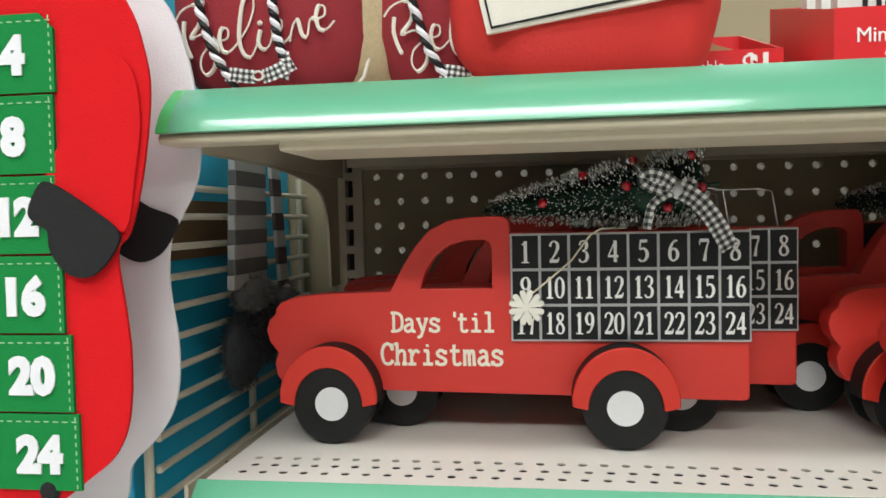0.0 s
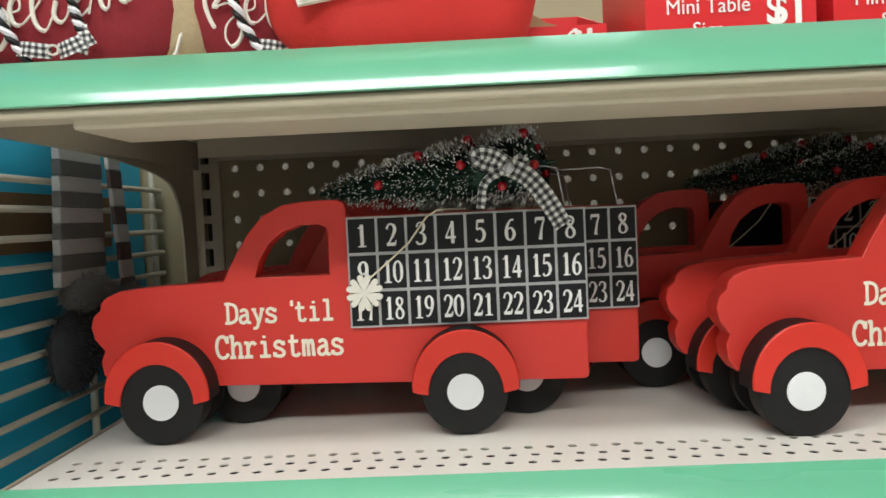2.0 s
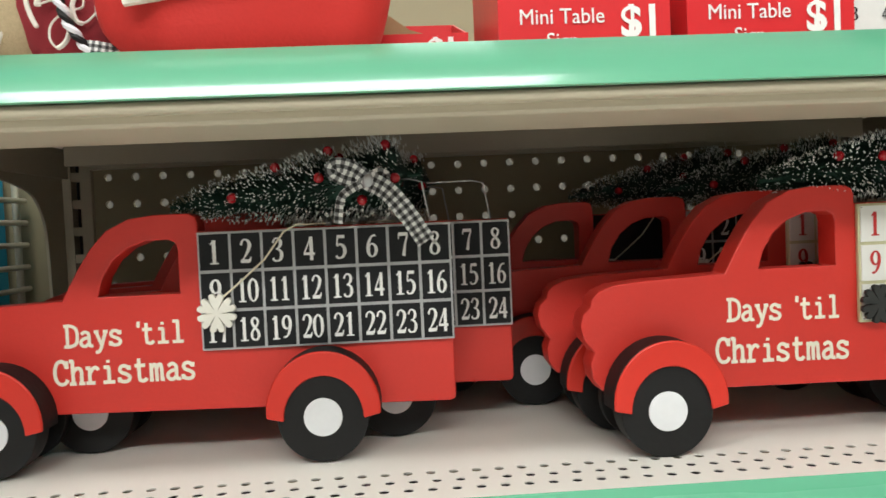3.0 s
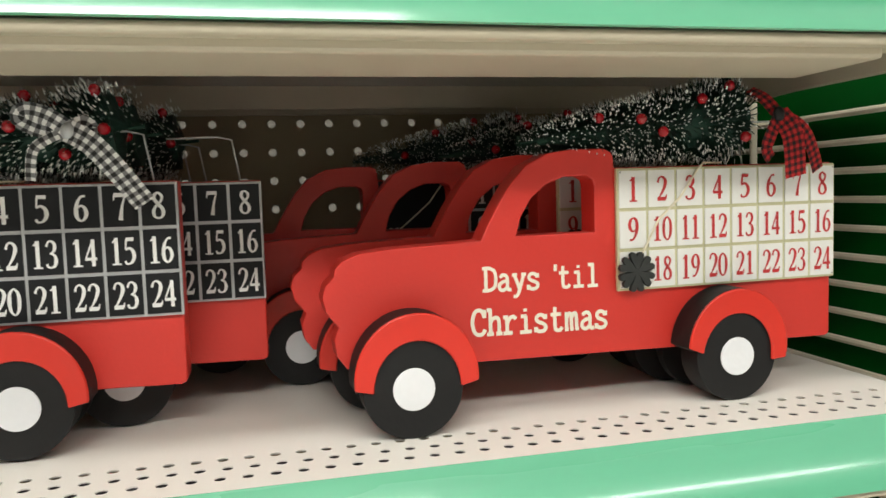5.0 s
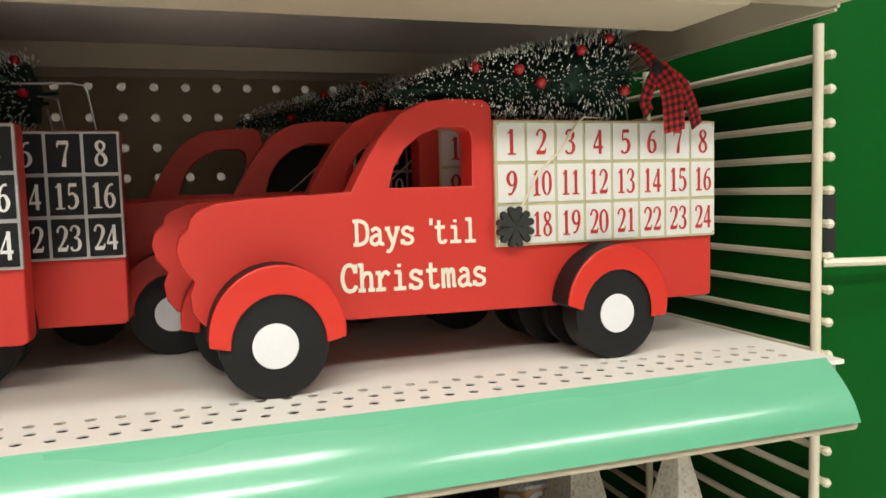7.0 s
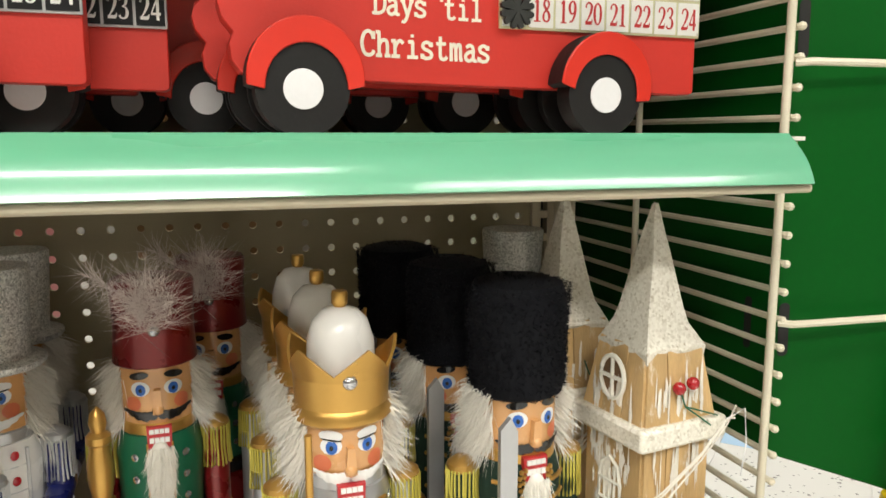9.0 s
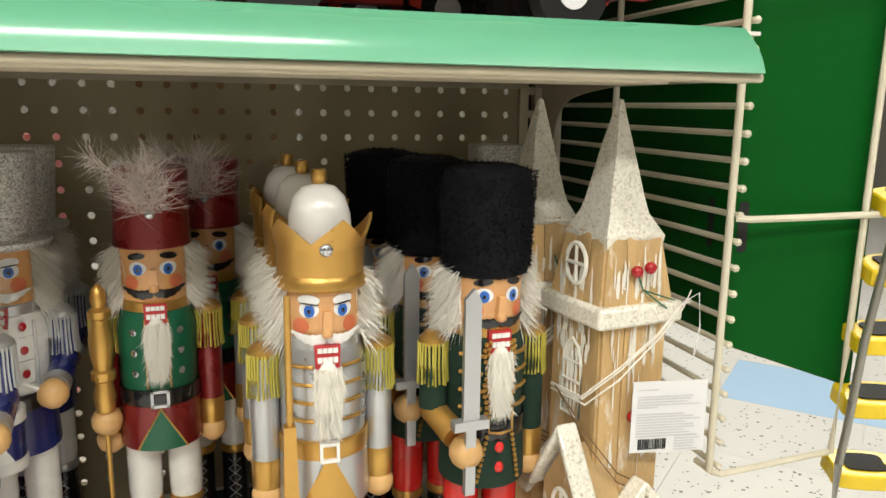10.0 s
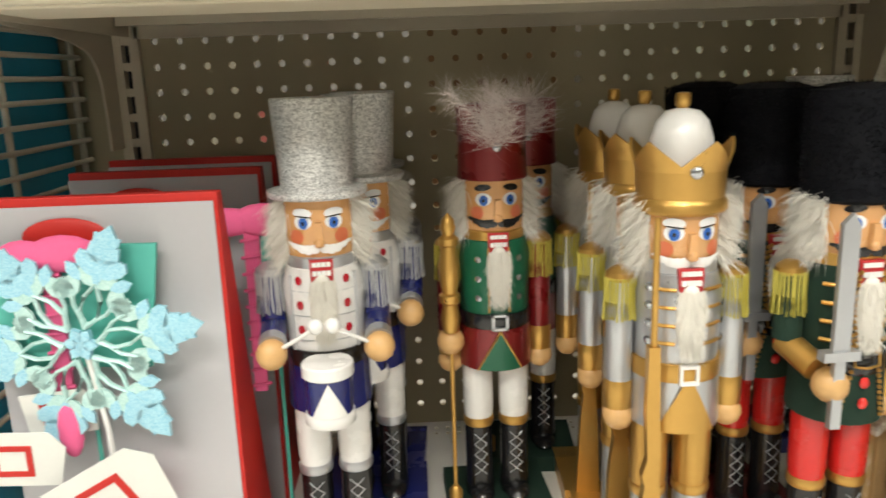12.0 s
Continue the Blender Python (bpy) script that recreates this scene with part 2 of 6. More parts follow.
M["snow_paint"] = mk("whitewash", (0.76, 0.72, 0.64), 0.8, var=0.15, scale=120, bump=0.7, bscale=400)
M["tag"] = mk("tag_paper", (0.70, 0.70, 0.71), 0.6, var=0.02, bump=0.02)
M["ink"] = mk("grey_ink", (0.52, 0.52, 0.53), 0.7, var=0.1, bump=0)
M["vct"] = mk("speckled_vinyl", (0.74, 0.73, 0.70), 0.35, var=0.05, scale=9, bump=0.02, each=0.04)
M["vct_blue"] = mk("blue_vinyl", (0.42, 0.60, 0.80), 0.38, var=0.05, scale=9, bump=0.02)
M["chip"] = mk("grey_chip", (0.22, 0.21, 0.20), 0.4, var=0.5, scale=40, bump=0)
M["chrome"] = mk("dull_chrome", (0.42, 0.41, 0.37), 0.3, metal=0.9, var=0.1, bump=0.02)
M["yellow"] = mk("yellow_plastic", (0.80, 0.58, 0.01), 0.35, var=0.05, bump=0.02, coat=0.2)
M["plaster"] = mk("painted_wall", (0.34, 0.32, 0.29), 0.8, var=0.05, scale=4, bump=0.1)
M["ceil"] = mk("ceiling_board", (0.75, 0.74, 0.71), 0.9, var=0.05, scale=6, bump=0.2)
M["pink"] = mk("hot_pink_felt", (0.80, 0.13, 0.30), 0.9, var=0.12, scale=60, bump=0.4)
M["teal"] = mk("teal_card", (0.10, 0.46, 0.38), 0.6, var=0.06, scale=20, bump=0.05)
M["ice"] = glitter("ice_blue_glitter", (0.48, 0.77, 0.88), (0.30, 0.62, 0.78), 900, 0.1, 0.4)
M["ice_pale"] = glitter("pale_mint_glitter", (0.62, 0.84, 0.80), (0.46, 0.72, 0.70), 900, 0.1, 0.4)
M["card_white"] = mk("white_card", (0.48, 0.47, 0.49), 0.5, var=0.04, scale=8, bump=0.02)
M["card_red"] = mk("red_card", (0.55, 0.018, 0.012), 0.5, var=0.08, scale=12, bump=0.05)
M["pinkbox"] = mk("pink_package", (0.8, 0.25, 0.28), 0.5, var=0.1, bump=0)
M["greybox"] = mk("pale_package", (0.7, 0.7, 0.68), 0.5, var=0.1, bump=0)

lit = bpy.data.materials.new("tube_diffuser")
lit.use_nodes = True
lit.node_tree.nodes["Principled BSDF"].inputs["Emission Color"].default_value = (1, 0.96, 0.88, 1)
lit.node_tree.nodes["Principled BSDF"].inputs["Emission Strength"].default_value = 6.0
M["lit"] = lit


# ---- mesh helpers ----
class Build:
    """A bmesh whose new faces take the material named last."""

    def __init__(self):
        self.bm = bmesh.new()
        self.slots = []
        self.count = 0

    def paint(self, name):
        if name not in self.slots:
            self.slots.append(name)
        k = self.slots.index(name)
        faces = list(self.bm.faces)
        for f in faces[self.count:]:
            f.material_index = k
        self.count = len(faces)
        return self

    def box(self, x0, x1, y0, y1, z0, z1):
        v = [self.bm.verts.new((x, y, z)) for x in (x0, x1) for y in (y0, y1) for z in (z0, z1)]
        for q in ((0, 1, 3, 2), (4, 6, 7, 5), (0, 4, 5, 1), (2, 3, 7, 6), (0, 2, 6, 4), (1, 5, 7, 3)):
            self.bm.faces.new([v[i] for i in q])
        return self

    def lathe(self, prof, n=20, c=(0, 0), a0=0.0, a1=2 * math.pi, sx=1.0, sy=1.0):
        """prof: (radius, z) from the bottom up, turned round a standing axis at c."""
        full = abs(a1 - a0 - 2 * math.pi) < 1e-6
        rings = []
        for r, z in prof:
            k = n if full else n + 1
            rings.append([self.bm.verts.new((c[0] + sx * r * math.cos(a0 + (a1 - a0) * i / n), c[1] + sy * r * math.sin(a0 + (a1 - a0) * i / n), z)) for i in range(k)])
        for a, b in zip(rings, rings[1:]):
            m = len(a)
            for i in range(m if full else m - 1):
                self.bm.faces.new((a[i], a[(i + 1) % m], b[(i + 1) % m], b[i]))
        if full:
            if prof[0][0] > 1e-5:
                self.bm.faces.new(rings[0][::-1])
            if prof[-1][0] > 1e-5:
                self.bm.faces.new(rings[-1])
        return self

    def tube(self, pts, r, n=8, r1=None, flat=1.0):
        """A round bar along the points, tapering from r to r1."""
        pts = [Vector(p) for p in pts]
        r1 = r if r1 is None else r1
        rings = []
        up = Vector((0, 0, 1))
        for i, p in enumerate(pts):
            d = (pts[min(i + 1, len(pts) - 1)] - pts[max(i - 1, 0)]).normalized()
            side = d.cross(up)
            if side.length < 0.05:
                side = d.cross(Vector((1, 0, 0)))
            side.normalize()
            top = side.cross(d)
            rr = r + (r1 - r) * i / (len(pts) - 1)
            rings.append([self.bm.verts.new(p + rr * (math.cos(a) * side + flat * math.sin(a) * top)) for a in (2 * math.pi * k / n for k in range(n))])
        for a, b in zip(rings, rings[1:]):
            for i in range(n):
                self.bm.faces.new((a[i], a[(i + 1) % n], b[(i + 1) % n], b[i]))
        self.bm.faces.new(rings[0][::-1])
        self.bm.faces.new(rings[-1])
        return self

    def ball(self, c, r, n=12, s=(1, 1, 1)):
        m = max(4, n // 2)
        rows = []
        for j in range(1, m):
            t = math.pi * j / m
            rows.append([self.bm.verts.new((c[0] + s[0] * r * math.sin(t) * math.cos(2 * math.pi * i / n), c[1] + s[1] * r * math.sin(t) * math.sin(2 * math.pi * i / n), c[2] - s[2] * r * math.cos(t))) for i in range(n)])
        lo = self.bm.verts.new((c[0], c[1], c[2] - s[2] * r))
        hi = self.bm.verts.new((c[0], c[1], c[2] + s[2] * r))
        for i in range(n):
            k = (i + 1) % n
            self.bm.faces.new((lo, rows[0][k], rows[0][i]))
            self.bm.faces.new((hi, rows[-1][i], rows[-1][k]))
            for a, b in zip(rows, rows[1:]):
                self.bm.faces.new((a[i], a[k], b[k], b[i]))
        return self

    def slab(self, outline, y0, y1, holes=(), axis="y"):
        """A plate with that outline in (x, z), from y0 to y1, with holes through it."""
        def at(p, y):
            return (p[0], y, p[1]) if axis == "y" else ((y, p[0], p[1]) if axis == "x" else (p[0], p[1], y))
        loops = [outline, *holes]
        for y in (y0, y1):
            edges = []
            for lp in loops:
                vs = [self.bm.verts.new(at(p, y)) for p in lp]
                edges += [self.bm.edges.new((a, b)) for a, b in zip(vs, vs[1:] + vs[:1])]
            bmesh.ops.triangle_fill(self.bm, edges=edges, use_beauty=True)
        for lp in loops:
            a = [self.bm.verts.new(at(p, y0)) for p in lp]
            b = [self.bm.verts.new(at(p, y1)) for p in lp]
            k = len(lp)
            for i in range(k):
                self.bm.faces.new((a[i], a[(i + 1) % k], b[(i + 1) % k], b[i]))
        return self

    def strands(self, roots, length, width, spread=0.3, droop=0.0, rnd=None):
        """Thin tapering blades; roots: (place, direction)."""
        rnd = rnd or random.Random(4)
        for p, d in roots:
            p, d = Vector(p), Vector(d).normalized()
            d = (d + Vector((rnd.gauss(0, spread), rnd.gauss(0, spread), rnd.gauss(0, spread)))).normalized()
            ln = length * rnd.uniform(0.6, 1.2)
            side = d.cross(Vector((rnd.uniform(-1, 1), rnd.uniform(-1, 1), rnd.uniform(-1, 1)))).normalized() * width * 0.5
            mid = p + d * ln * 0.55
            tip = p + d * ln - Vector((0, 0, droop * ln))
            a, b = self.bm.verts.new(p - side), self.bm.verts.new(p + side)
            c, e = self.bm.verts.new(mid + side * 0.8), self.bm.verts.new(mid - side * 0.8)
            t = self.bm.verts.new(tip)
            self.bm.faces.new((a, b, c, e))
            self.bm.faces.new((e, c, t))
        return self

    def data(self, name, smooth=True, weld=False):
        if weld:
            bmesh.ops.remove_doubles(self.bm, verts=self.bm.verts, dist=0.00005)
        bmesh.ops.recalc_face_normals(self.bm, faces=self.bm.faces)
        me = bpy.data.meshes.new(name)
        self.bm.to_mesh(me)
        self.bm.free()
        for s in self.slots:
            me.materials.append(M[s])
        if smooth:
            me.shade_smooth()
            me.set_sharp_from_angle(angle=radians(38))
        return me


def thing(name, label, category, m=None, group="", kind=""):
    ob = new(name)
    ob.empty_display_size = 0.05
    if m is not None:
        ob.matrix_basis = m
    return tagged(ob, label, category, group, kind)


def part(name, b, parent, label="", smooth=True, bevel=0.0):
    ob = new(name, b.data(name, smooth, bevel > 0) if isinstance(b, Build) else b)
    ob.parent = parent
    if label:
        tagged(ob, label)
    if bevel:
        md = ob.modifiers.new("bevel", "BEVEL")
        md.width, md.segments, md.limit_method, md.angle_limit = bevel, 2, "ANGLE", radians(50)
    return ob


def solo(name, b, label, category, m=None, group="", kind="", smooth=True, weld=False):
    ob = new(name, b.data(name, smooth, weld))
    if m is not None:
        ob.matrix_basis = m
    return tagged(ob, label, category, group, kind)


LETTERS = {}


def glyph(body, size, mat, depth=0.0004, fat=0.0, sx=1.0):
    """Flat raised letters facing -y, centred."""
    key = (body, size, mat, fat, sx)
    if key not in LETTERS:
        cu = bpy.data.curves.new("letters", "FONT")
        cu.body, cu.size, cu.extrude, cu.offset, cu.resolution_u = body, size, depth, fat, 3
        cu.align_x, cu.align_y = "CENTER", "CENTER"
        tmp = bpy.data.objects.new("letters", cu)
        me = bpy.data.meshes.new_from_object(tmp)
        bpy.data.objects.remove(tmp)
        bm = bmesh.new()
        bm.from_mesh(me)
        bmesh.ops.transform(bm, matrix=Matrix.Diagonal((sx, 1, 1, 1)), verts=bm.verts)
        bmesh.ops.transform(bm, matrix=Matrix.Rotation(radians(90), 4, "X"), verts=bm.verts)
        out = bpy.data.meshes.new("letters")
        bm.to_mesh(out)
        bm.free()
        out.materials.append(M[mat])
        LETTERS[key] = out
    return LETTERS[key]


def spline(pts, n=4):
    q = [pts[0], *pts, pts[-1]]
    out = []
    for p0, p1, p2, p3 in zip(q, q[1:], q[2:], q[3:]):
        for j in range(n):
            u = j / n
            out.append(tuple(0.5 * (2 * b + (c - a) * u + (2 * a - 5 * b + 4 * c - d) * u * u + (3 * b - a - 3 * c + d) * u ** 3) for a, b, c, d in zip(p0, p1, p2, p3)))
    return out + [pts[-1]]


def perforate(b, x0, y0, nx, ny, px, py, r, z0, z1, to, stagger=False):
    """A sheet of nx by ny cells, each with a round hole through it; to(u, v, d) places it."""
    for j in range(ny):
        for i in range(nx):
            cx = x0 + px * (i + 0.5)
            cy = y0 + py * (j + 0.5)
            off = px * 0.22 if stagger and j % 2 else 0.0
            ring = [(cx + off + r * math.cos(k * math.pi / 4), cy + r * math.sin(k * math.pi / 4)) for k in range(8)]
            sq = [(cx + px / 2 * dx, cy + py / 2 * dy) for dx, dy in ((1, 0), (1, 1), (0, 1), (-1, 1), (-1, 0), (-1, -1), (0, -1), (1, -1))]
            f = [b.bm.verts.new(to(u, v, z0)) for u, v in ring]
            g = [b.bm.verts.new(to(u, v, z0)) for u, v in sq]
            h = [b.bm.verts.new(to(u, v, z1)) for u, v in ring]
            for k in range(8):
                b.bm.faces.new((f[k], f[(k + 1) % 8], g[(k + 1) % 8], g[k]))
                b.bm.faces.new((f[k], h[k], h[(k + 1) % 8], f[(k + 1) % 8]))
    return b

# ---- the store round the shelves ----
XL, XR = -0.038, 0.724          # ends of the bay
DECK, MID, TOP = 0.43, 0.8945, 1.118
PITCH = 0.0254


def room():
    b = Build().box(-6, 7, -4.6, 6, -0.1, -0.004).paint("vct")
    solo("floor", b, "speckled white vinyl floor", "floor", kind="structure", smooth=False)
    b = Build().box(-6, 7, -4.6, 6, CEIL + 0.06, CEIL + 0.16).paint("ceil")
    solo("ceiling", b, "plain white store ceiling", "ceiling", kind="structure", smooth=False)
    for nm, q in (("wall_south", (-6, 7, -4.7, -4.6)), ("wall_north", (-6, 7, 6, 6.1)), ("wall_west", (-6.1, -6, -4.6, 6)), ("wall_east", (7, 7.1, -4.6, 6))):
        solo(nm, Build().box(*q, -0.1, CEIL + 0.16).paint("plaster"), "plain painted store wall", "wall", kind="structure", smooth=False)


room()


def ceiling_light(x, y, k):
    t = thing("ceiling_light", "long white fluorescent ceiling light", "lamp", pose(x, y, CEIL), group="ceiling lights")
    part("frame", Build().box(-0.92, 0.92, -0.17, 0.17, 0.012, 0.06).paint("almond"), t)
    part("diffuser", Build().box(-0.9, 0.9, -0.15, 0.15, 0.002, 0.011).paint("lit"), t)
    la = bpy.data.lights.new("tube", "AREA")
    la.shape, la.size, la.size_y, la.energy, la.color = "RECTANGLE", 1.8, 0.3, LAMP_W * k, (1.0, 0.95, 0.87)
    o = new("tube", la)
    o.matrix_basis = pose(x, y, CEIL - 0.006)
    tagged(o, kind="structure")


for tx, ty, tk in TUBES:
    ceiling_light(tx, ty, tk)


def pegboard():
    b = Build()
    rows = 27
    z0 = 0.86 - 16.5 * PITCH
    perforate(b, -PITCH / 2, z0, 28, rows, PITCH, PITCH, 0.0037, 0.0, 0.004, lambda u, v, d: (u, d, v))
    zt = z0 + rows * PITCH
    b.paint("peg")
    for q in ((XL + 0.024, -PITCH / 2, z0, zt), (27.5 * PITCH, XR - 0.024, z0, zt), (XL + 0.024, XR - 0.024, DECK - 0.02, z0), (XL + 0.024, XR - 0.024, zt, 1.36)):
        b.box(q[0], q[1], 0.0, 0.004, q[2], q[3])
    b.paint("peg")
    solo("pegboard", b, "grey-beige steel pegboard with rows of round holes", "pegboard", kind="structure", smooth=False, weld=True)


pegboard()


# filler panels added to keep the rear lamps from lighting the bay's ends
for nm, xa, xb in (("wall_panel_1", -0.60, XL - 0.006), ("wall_panel_2", XR + 0.006, 0.7540)):
    solo(nm, Build().box(xa, xb, 0.004, 0.016, 0.0, 1.55).paint("peg"), "added beige panel blocking light from behind the shelves", "wall panel", kind="structure", smooth=False)


def upright(x):
    """A slotted post: two strips with rungs between the slots, shade inside painted as a black strip."""
    t = thing("shelf_upright", "beige slotted steel shelf upright", "upright", pose(x, 0, 0), kind="structure")
    b = Build()
    b.box(-0.014, -0.004, -0.006, 0.02, 0.0, 1.38)
    b.box(0.004, 0.014, -0.006, 0.02, 0.0, 1.38)
    z = 0.40
    while z < 1.36:
        b.box(-0.004, 0.004, -0.005, 0.02, z, z + 0.008)
        z += PITCH
    part("post", b.paint("almond"), t, smooth=False)
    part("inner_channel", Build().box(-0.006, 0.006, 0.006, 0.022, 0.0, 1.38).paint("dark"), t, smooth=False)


upright(XL + 0.010)
upright(XR - 0.010)


def cross_rail(z):
    b = Build().box(XL + 0.02, XR - 0.02, -0.011, 0.0, z + 0.006, z + 0.028).box(XL + 0.02, XR - 0.02, -0.006, 0.0, z - 0.006, z + 0.006).paint("almond")
    solo("back_rail", b, "beige steel back rail over the pegboard", "rail", kind="structure", smooth=False)


cross_rail(0.869)
cross_rail(1.102)


def bracket(x, z):
    """A tapered steel arm with a rounded throat under the shelf."""
    throat = [(-0.21, -0.030), (-0.15, -0.033), (-0.094, -0.039), (-0.064, -0.047), (-0.049, -0.062), (-0.041, -0.085), (-0.038, -0.14)]
    out = [(-0.004, z - 0.006), (-0.35, z - 0.006), (-0.35, z - 0.030), *[(y, z + d) for y, d in spline(throat)], (-0.004, z - 0.14)]
    return Build().slab(out, x - 0.0012, x + 0.0012, axis="x").paint("almond")


def shelf(name, z, front, label, pan_holes=True, inset=0.0, deep=0.0265):
    """A steel shelf with a perforated front strip, a rounded lip and a green price rail."""
    t = thing(name, label, "shelf", pose(0, 0, 0), group="store shelves")
    XA = XL + inset
    b = Build()
    rows = 3
    ph = 0.0131
    y0 = front + 0.0155
    nx = int((XR - XA - 0.02) / 0.0127)
    if pan_holes:
        perforate(b, XA + 0.01, y0, nx, rows, 0.0127, ph, 0.0029, z, z - 0.0007, lambda u, v, d: (u, v, d), True)
        b.paint("deck")
        b.box(XA, XR, y0 + rows * ph, -0.002, z - 0.0025, z)
        b.box(XA, XA + 0.01, y0, y0 + rows * ph, z - 0.0025, z)
        b.box(XA + 0.01 + nx * 0.0127, XR, y0, y0 + rows * ph, z - 0.0025, z)
        b.box(XA, XR, front, y0, z - 0.0025, z)
    else:
        perforate(b, XL + 0.01, -0.035, nx, 2, 0.0127, 0.0127, 0.0026, z, z - 0.0007, lambda u, v, d: (u, v, d), False)
        b.box(XL, XR, front, -0.035, z - 0.0025, z)
        b.box(XL, XR, -0.0096, -0.001, z - 0.0025, z)
    # dark sheet added under the holes to paint in their shade, folded edges
    b.paint("deck")
    bmesh.ops.remove_doubles(b.bm, verts=b.bm.verts, dist=0.00005)
    part("pan", b, t, smooth=False)
    part("channel", Build().box(0.030, 0.652, front - 0.010, front + 0.055, z - 0.0355, z - 0.016).box(0.004, 0.69, front + 0.050, front + 0.055, z - 0.016, z - 0.003).paint("almond"), t, "beige folded front channel", smooth=False, bevel=0.002)
    part("inner_tray", Build().box(XL + 0.006, XR - 0.006, front + 0.003, front + 0.049, z - 0.0125, z - 0.0115).box(XL + 0.006, XR - 0.006, front + 0.047, front + 0.049, z - 0.0115, z - 0.0028).paint("hole_shade"), t, "added dark sheet standing in for the shade under the holes", smooth=False)
    for x in (XA + 0.002, XR - 0.004):
        part("end_flange", Build().box(x, x + 0.002, front + 0.004, -0.004, z - 0.030, z - 0.003).paint("almond"), t, smooth=False)
    part("back_flange", Build().box(XL + 0.02, XR - 0.02, -0.05, -0.046, z - 0.022, z - 0.003).paint("almond"), t, smooth=False)
    # rolled front lip
    b = Build().tube([(XA + 0.004, front - 0.016, z - deep - 0.0010), (XR - 0.010, front - 0.016, z - deep - 0.0010)], 0.0030, 12)
    b.box(XA + 0.004, XR - 0.010, front - 0.016, front + 0.004, z - deep - 0.0038, z - deep + 0.002)
    part("rolled_lip", b.paint("almond"), t)
    LA, LB = XA + (0.010 if inset == 0 else 0.004), XR - 0.018
    # price rail: thin curved plastic, open at the back
    prof = []
    for i in range(7):
        u = i / 6
        prof.append((front + 0.001 - 0.024 * u - 0.004 * math.sin(math.pi * u), z + 0.002 - deep * u))
    back = [(y + 0.0018, q - 0.0006) for y, q in reversed(prof)]
    b = Build().slab(prof + back, LA + 0.001, LB - 0.001, axis="x")
    part("price_rail", b.paint("rail"), t, "glossy mint-green plastic price rail")
    for x in (LA, LB):
        s = 1 if x > 0.1 else -1
        b = Build().slab(prof + back, x - 0.001 if s > 0 else x - 0.006, x + 0.006 if s > 0 else x + 0.001, axis="x")
        part("rail_end", b.paint("rail_end" if s < 0 and inset == 0 else "rail"), t, "green rail end")
    if pan_holes:
        for x in (XL - 0.003, XR + 0.003):
            part("bracket", bracket(x, z), t, smooth=False)
    return t


shelf("store_shelf", MID, -0.362, "beige steel shelf with perforated front and mint-green price rail", True, 0.012, 0.0300)
shelf("store_shelf", TOP, -0.362, "upper beige steel shelf with mint-green price rail")
shelf("base_shelf", DECK, -0.46, "pale steel base shelf under the nutcrackers", False)
solo("kick_plate", Build().box(XL, XR, -0.45, -0.44, 0.0, DECK - 0.037).paint("almond"), "beige steel kick plate under the base shelf", "kick plate", kind="structure", smooth=False)


def wire_panel(x, y_front, y_back, zlo, zhi, z_first, ends, name="wire_side_panel"):
    t = thing(name, "cream-coated wire side panel clipped beside the shelves", "wire panel", pose(x, 0, 0), group="wire side panels")
    for y in (y_front, y_back, -0.012):
        part("upright_wire", Build().tube([(0, y, zlo), (0, y, zhi)], 0.0031, 10).paint("wire"), t)
    z = z_first
    rod = Build().tube([(0.0052, y_front - ends, 0), (0.0052, -0.006, 0)], 0.0025, 8)
    rod.ball((0.0052, y_front - ends, 0), 0.0031, 8)
    me = rod.paint("wire").data("cross_wire")
    while z < zhi - 0.004:
        o = part("cross_wire", me, t)
        o.location = (0, 0, z)
        z += 0.0203
    return t


wire_panel(0.745, -0.320, -0.138, 0.556, 1.088, 0.562, 0.0045)
wire_panel(-0.080, -0.322, -0.15, 0.556, 1.088, 0.562, -0.004)


def display_rack():
    """The wire rack that carries on past the side panel."""
    t = thing("wire_rack", "cream wire display rack with a bent chrome pole", "wire rack", pose(0, 0, 0))
    part("top_wire", Build().tube([(0.748, -0.323, 0.763), (0.756, -0.329, 0.7625), (0.80, -0.337, 0.764), (0.843, -0.346, 0.766), (0.9, -0.356, 0.768)], 0.0027, 8).paint("wire"), t)
    part("top_wire", Build().tube([(0.748, -0.323, 0.944), (0.756, -0.329, 0.9445), (0.80, -0.337, 0.944), (0.9, -0.352, 0.942)], 0.0027, 8).paint("wire"), t)
    part("bottom_wire", Build().tube([(0.747, -0.30, 0.556), (0.747, -0.322, 0.556), (0.751, -0.327, 0.556), (0.79, -0.334, 0.563), (0.838, -0.345, 0.573)], 0.0027, 8).paint("wire"), t)
    part("side_wire", Build().tube([(0.840, -0.345, 0.572), (0.846, -0.344, 0.66), (0.852, -0.343, 0.95)], 0.0027, 8).paint("wire"), t)
    part("pole", Build().tube([(0.823, -0.37, 0.0), (0.823, -0.37, 0.50), (0.826, -0.368, 0.575), (0.832, -0.366, 0.60), (0.842, -0.363, 0.67), (0.868, -0.36, 0.80), (0.90, -0.358, 0.96)], 0.0032, 10).paint("chrome"), t, "dull chrome pole")
    return t


display_rack()


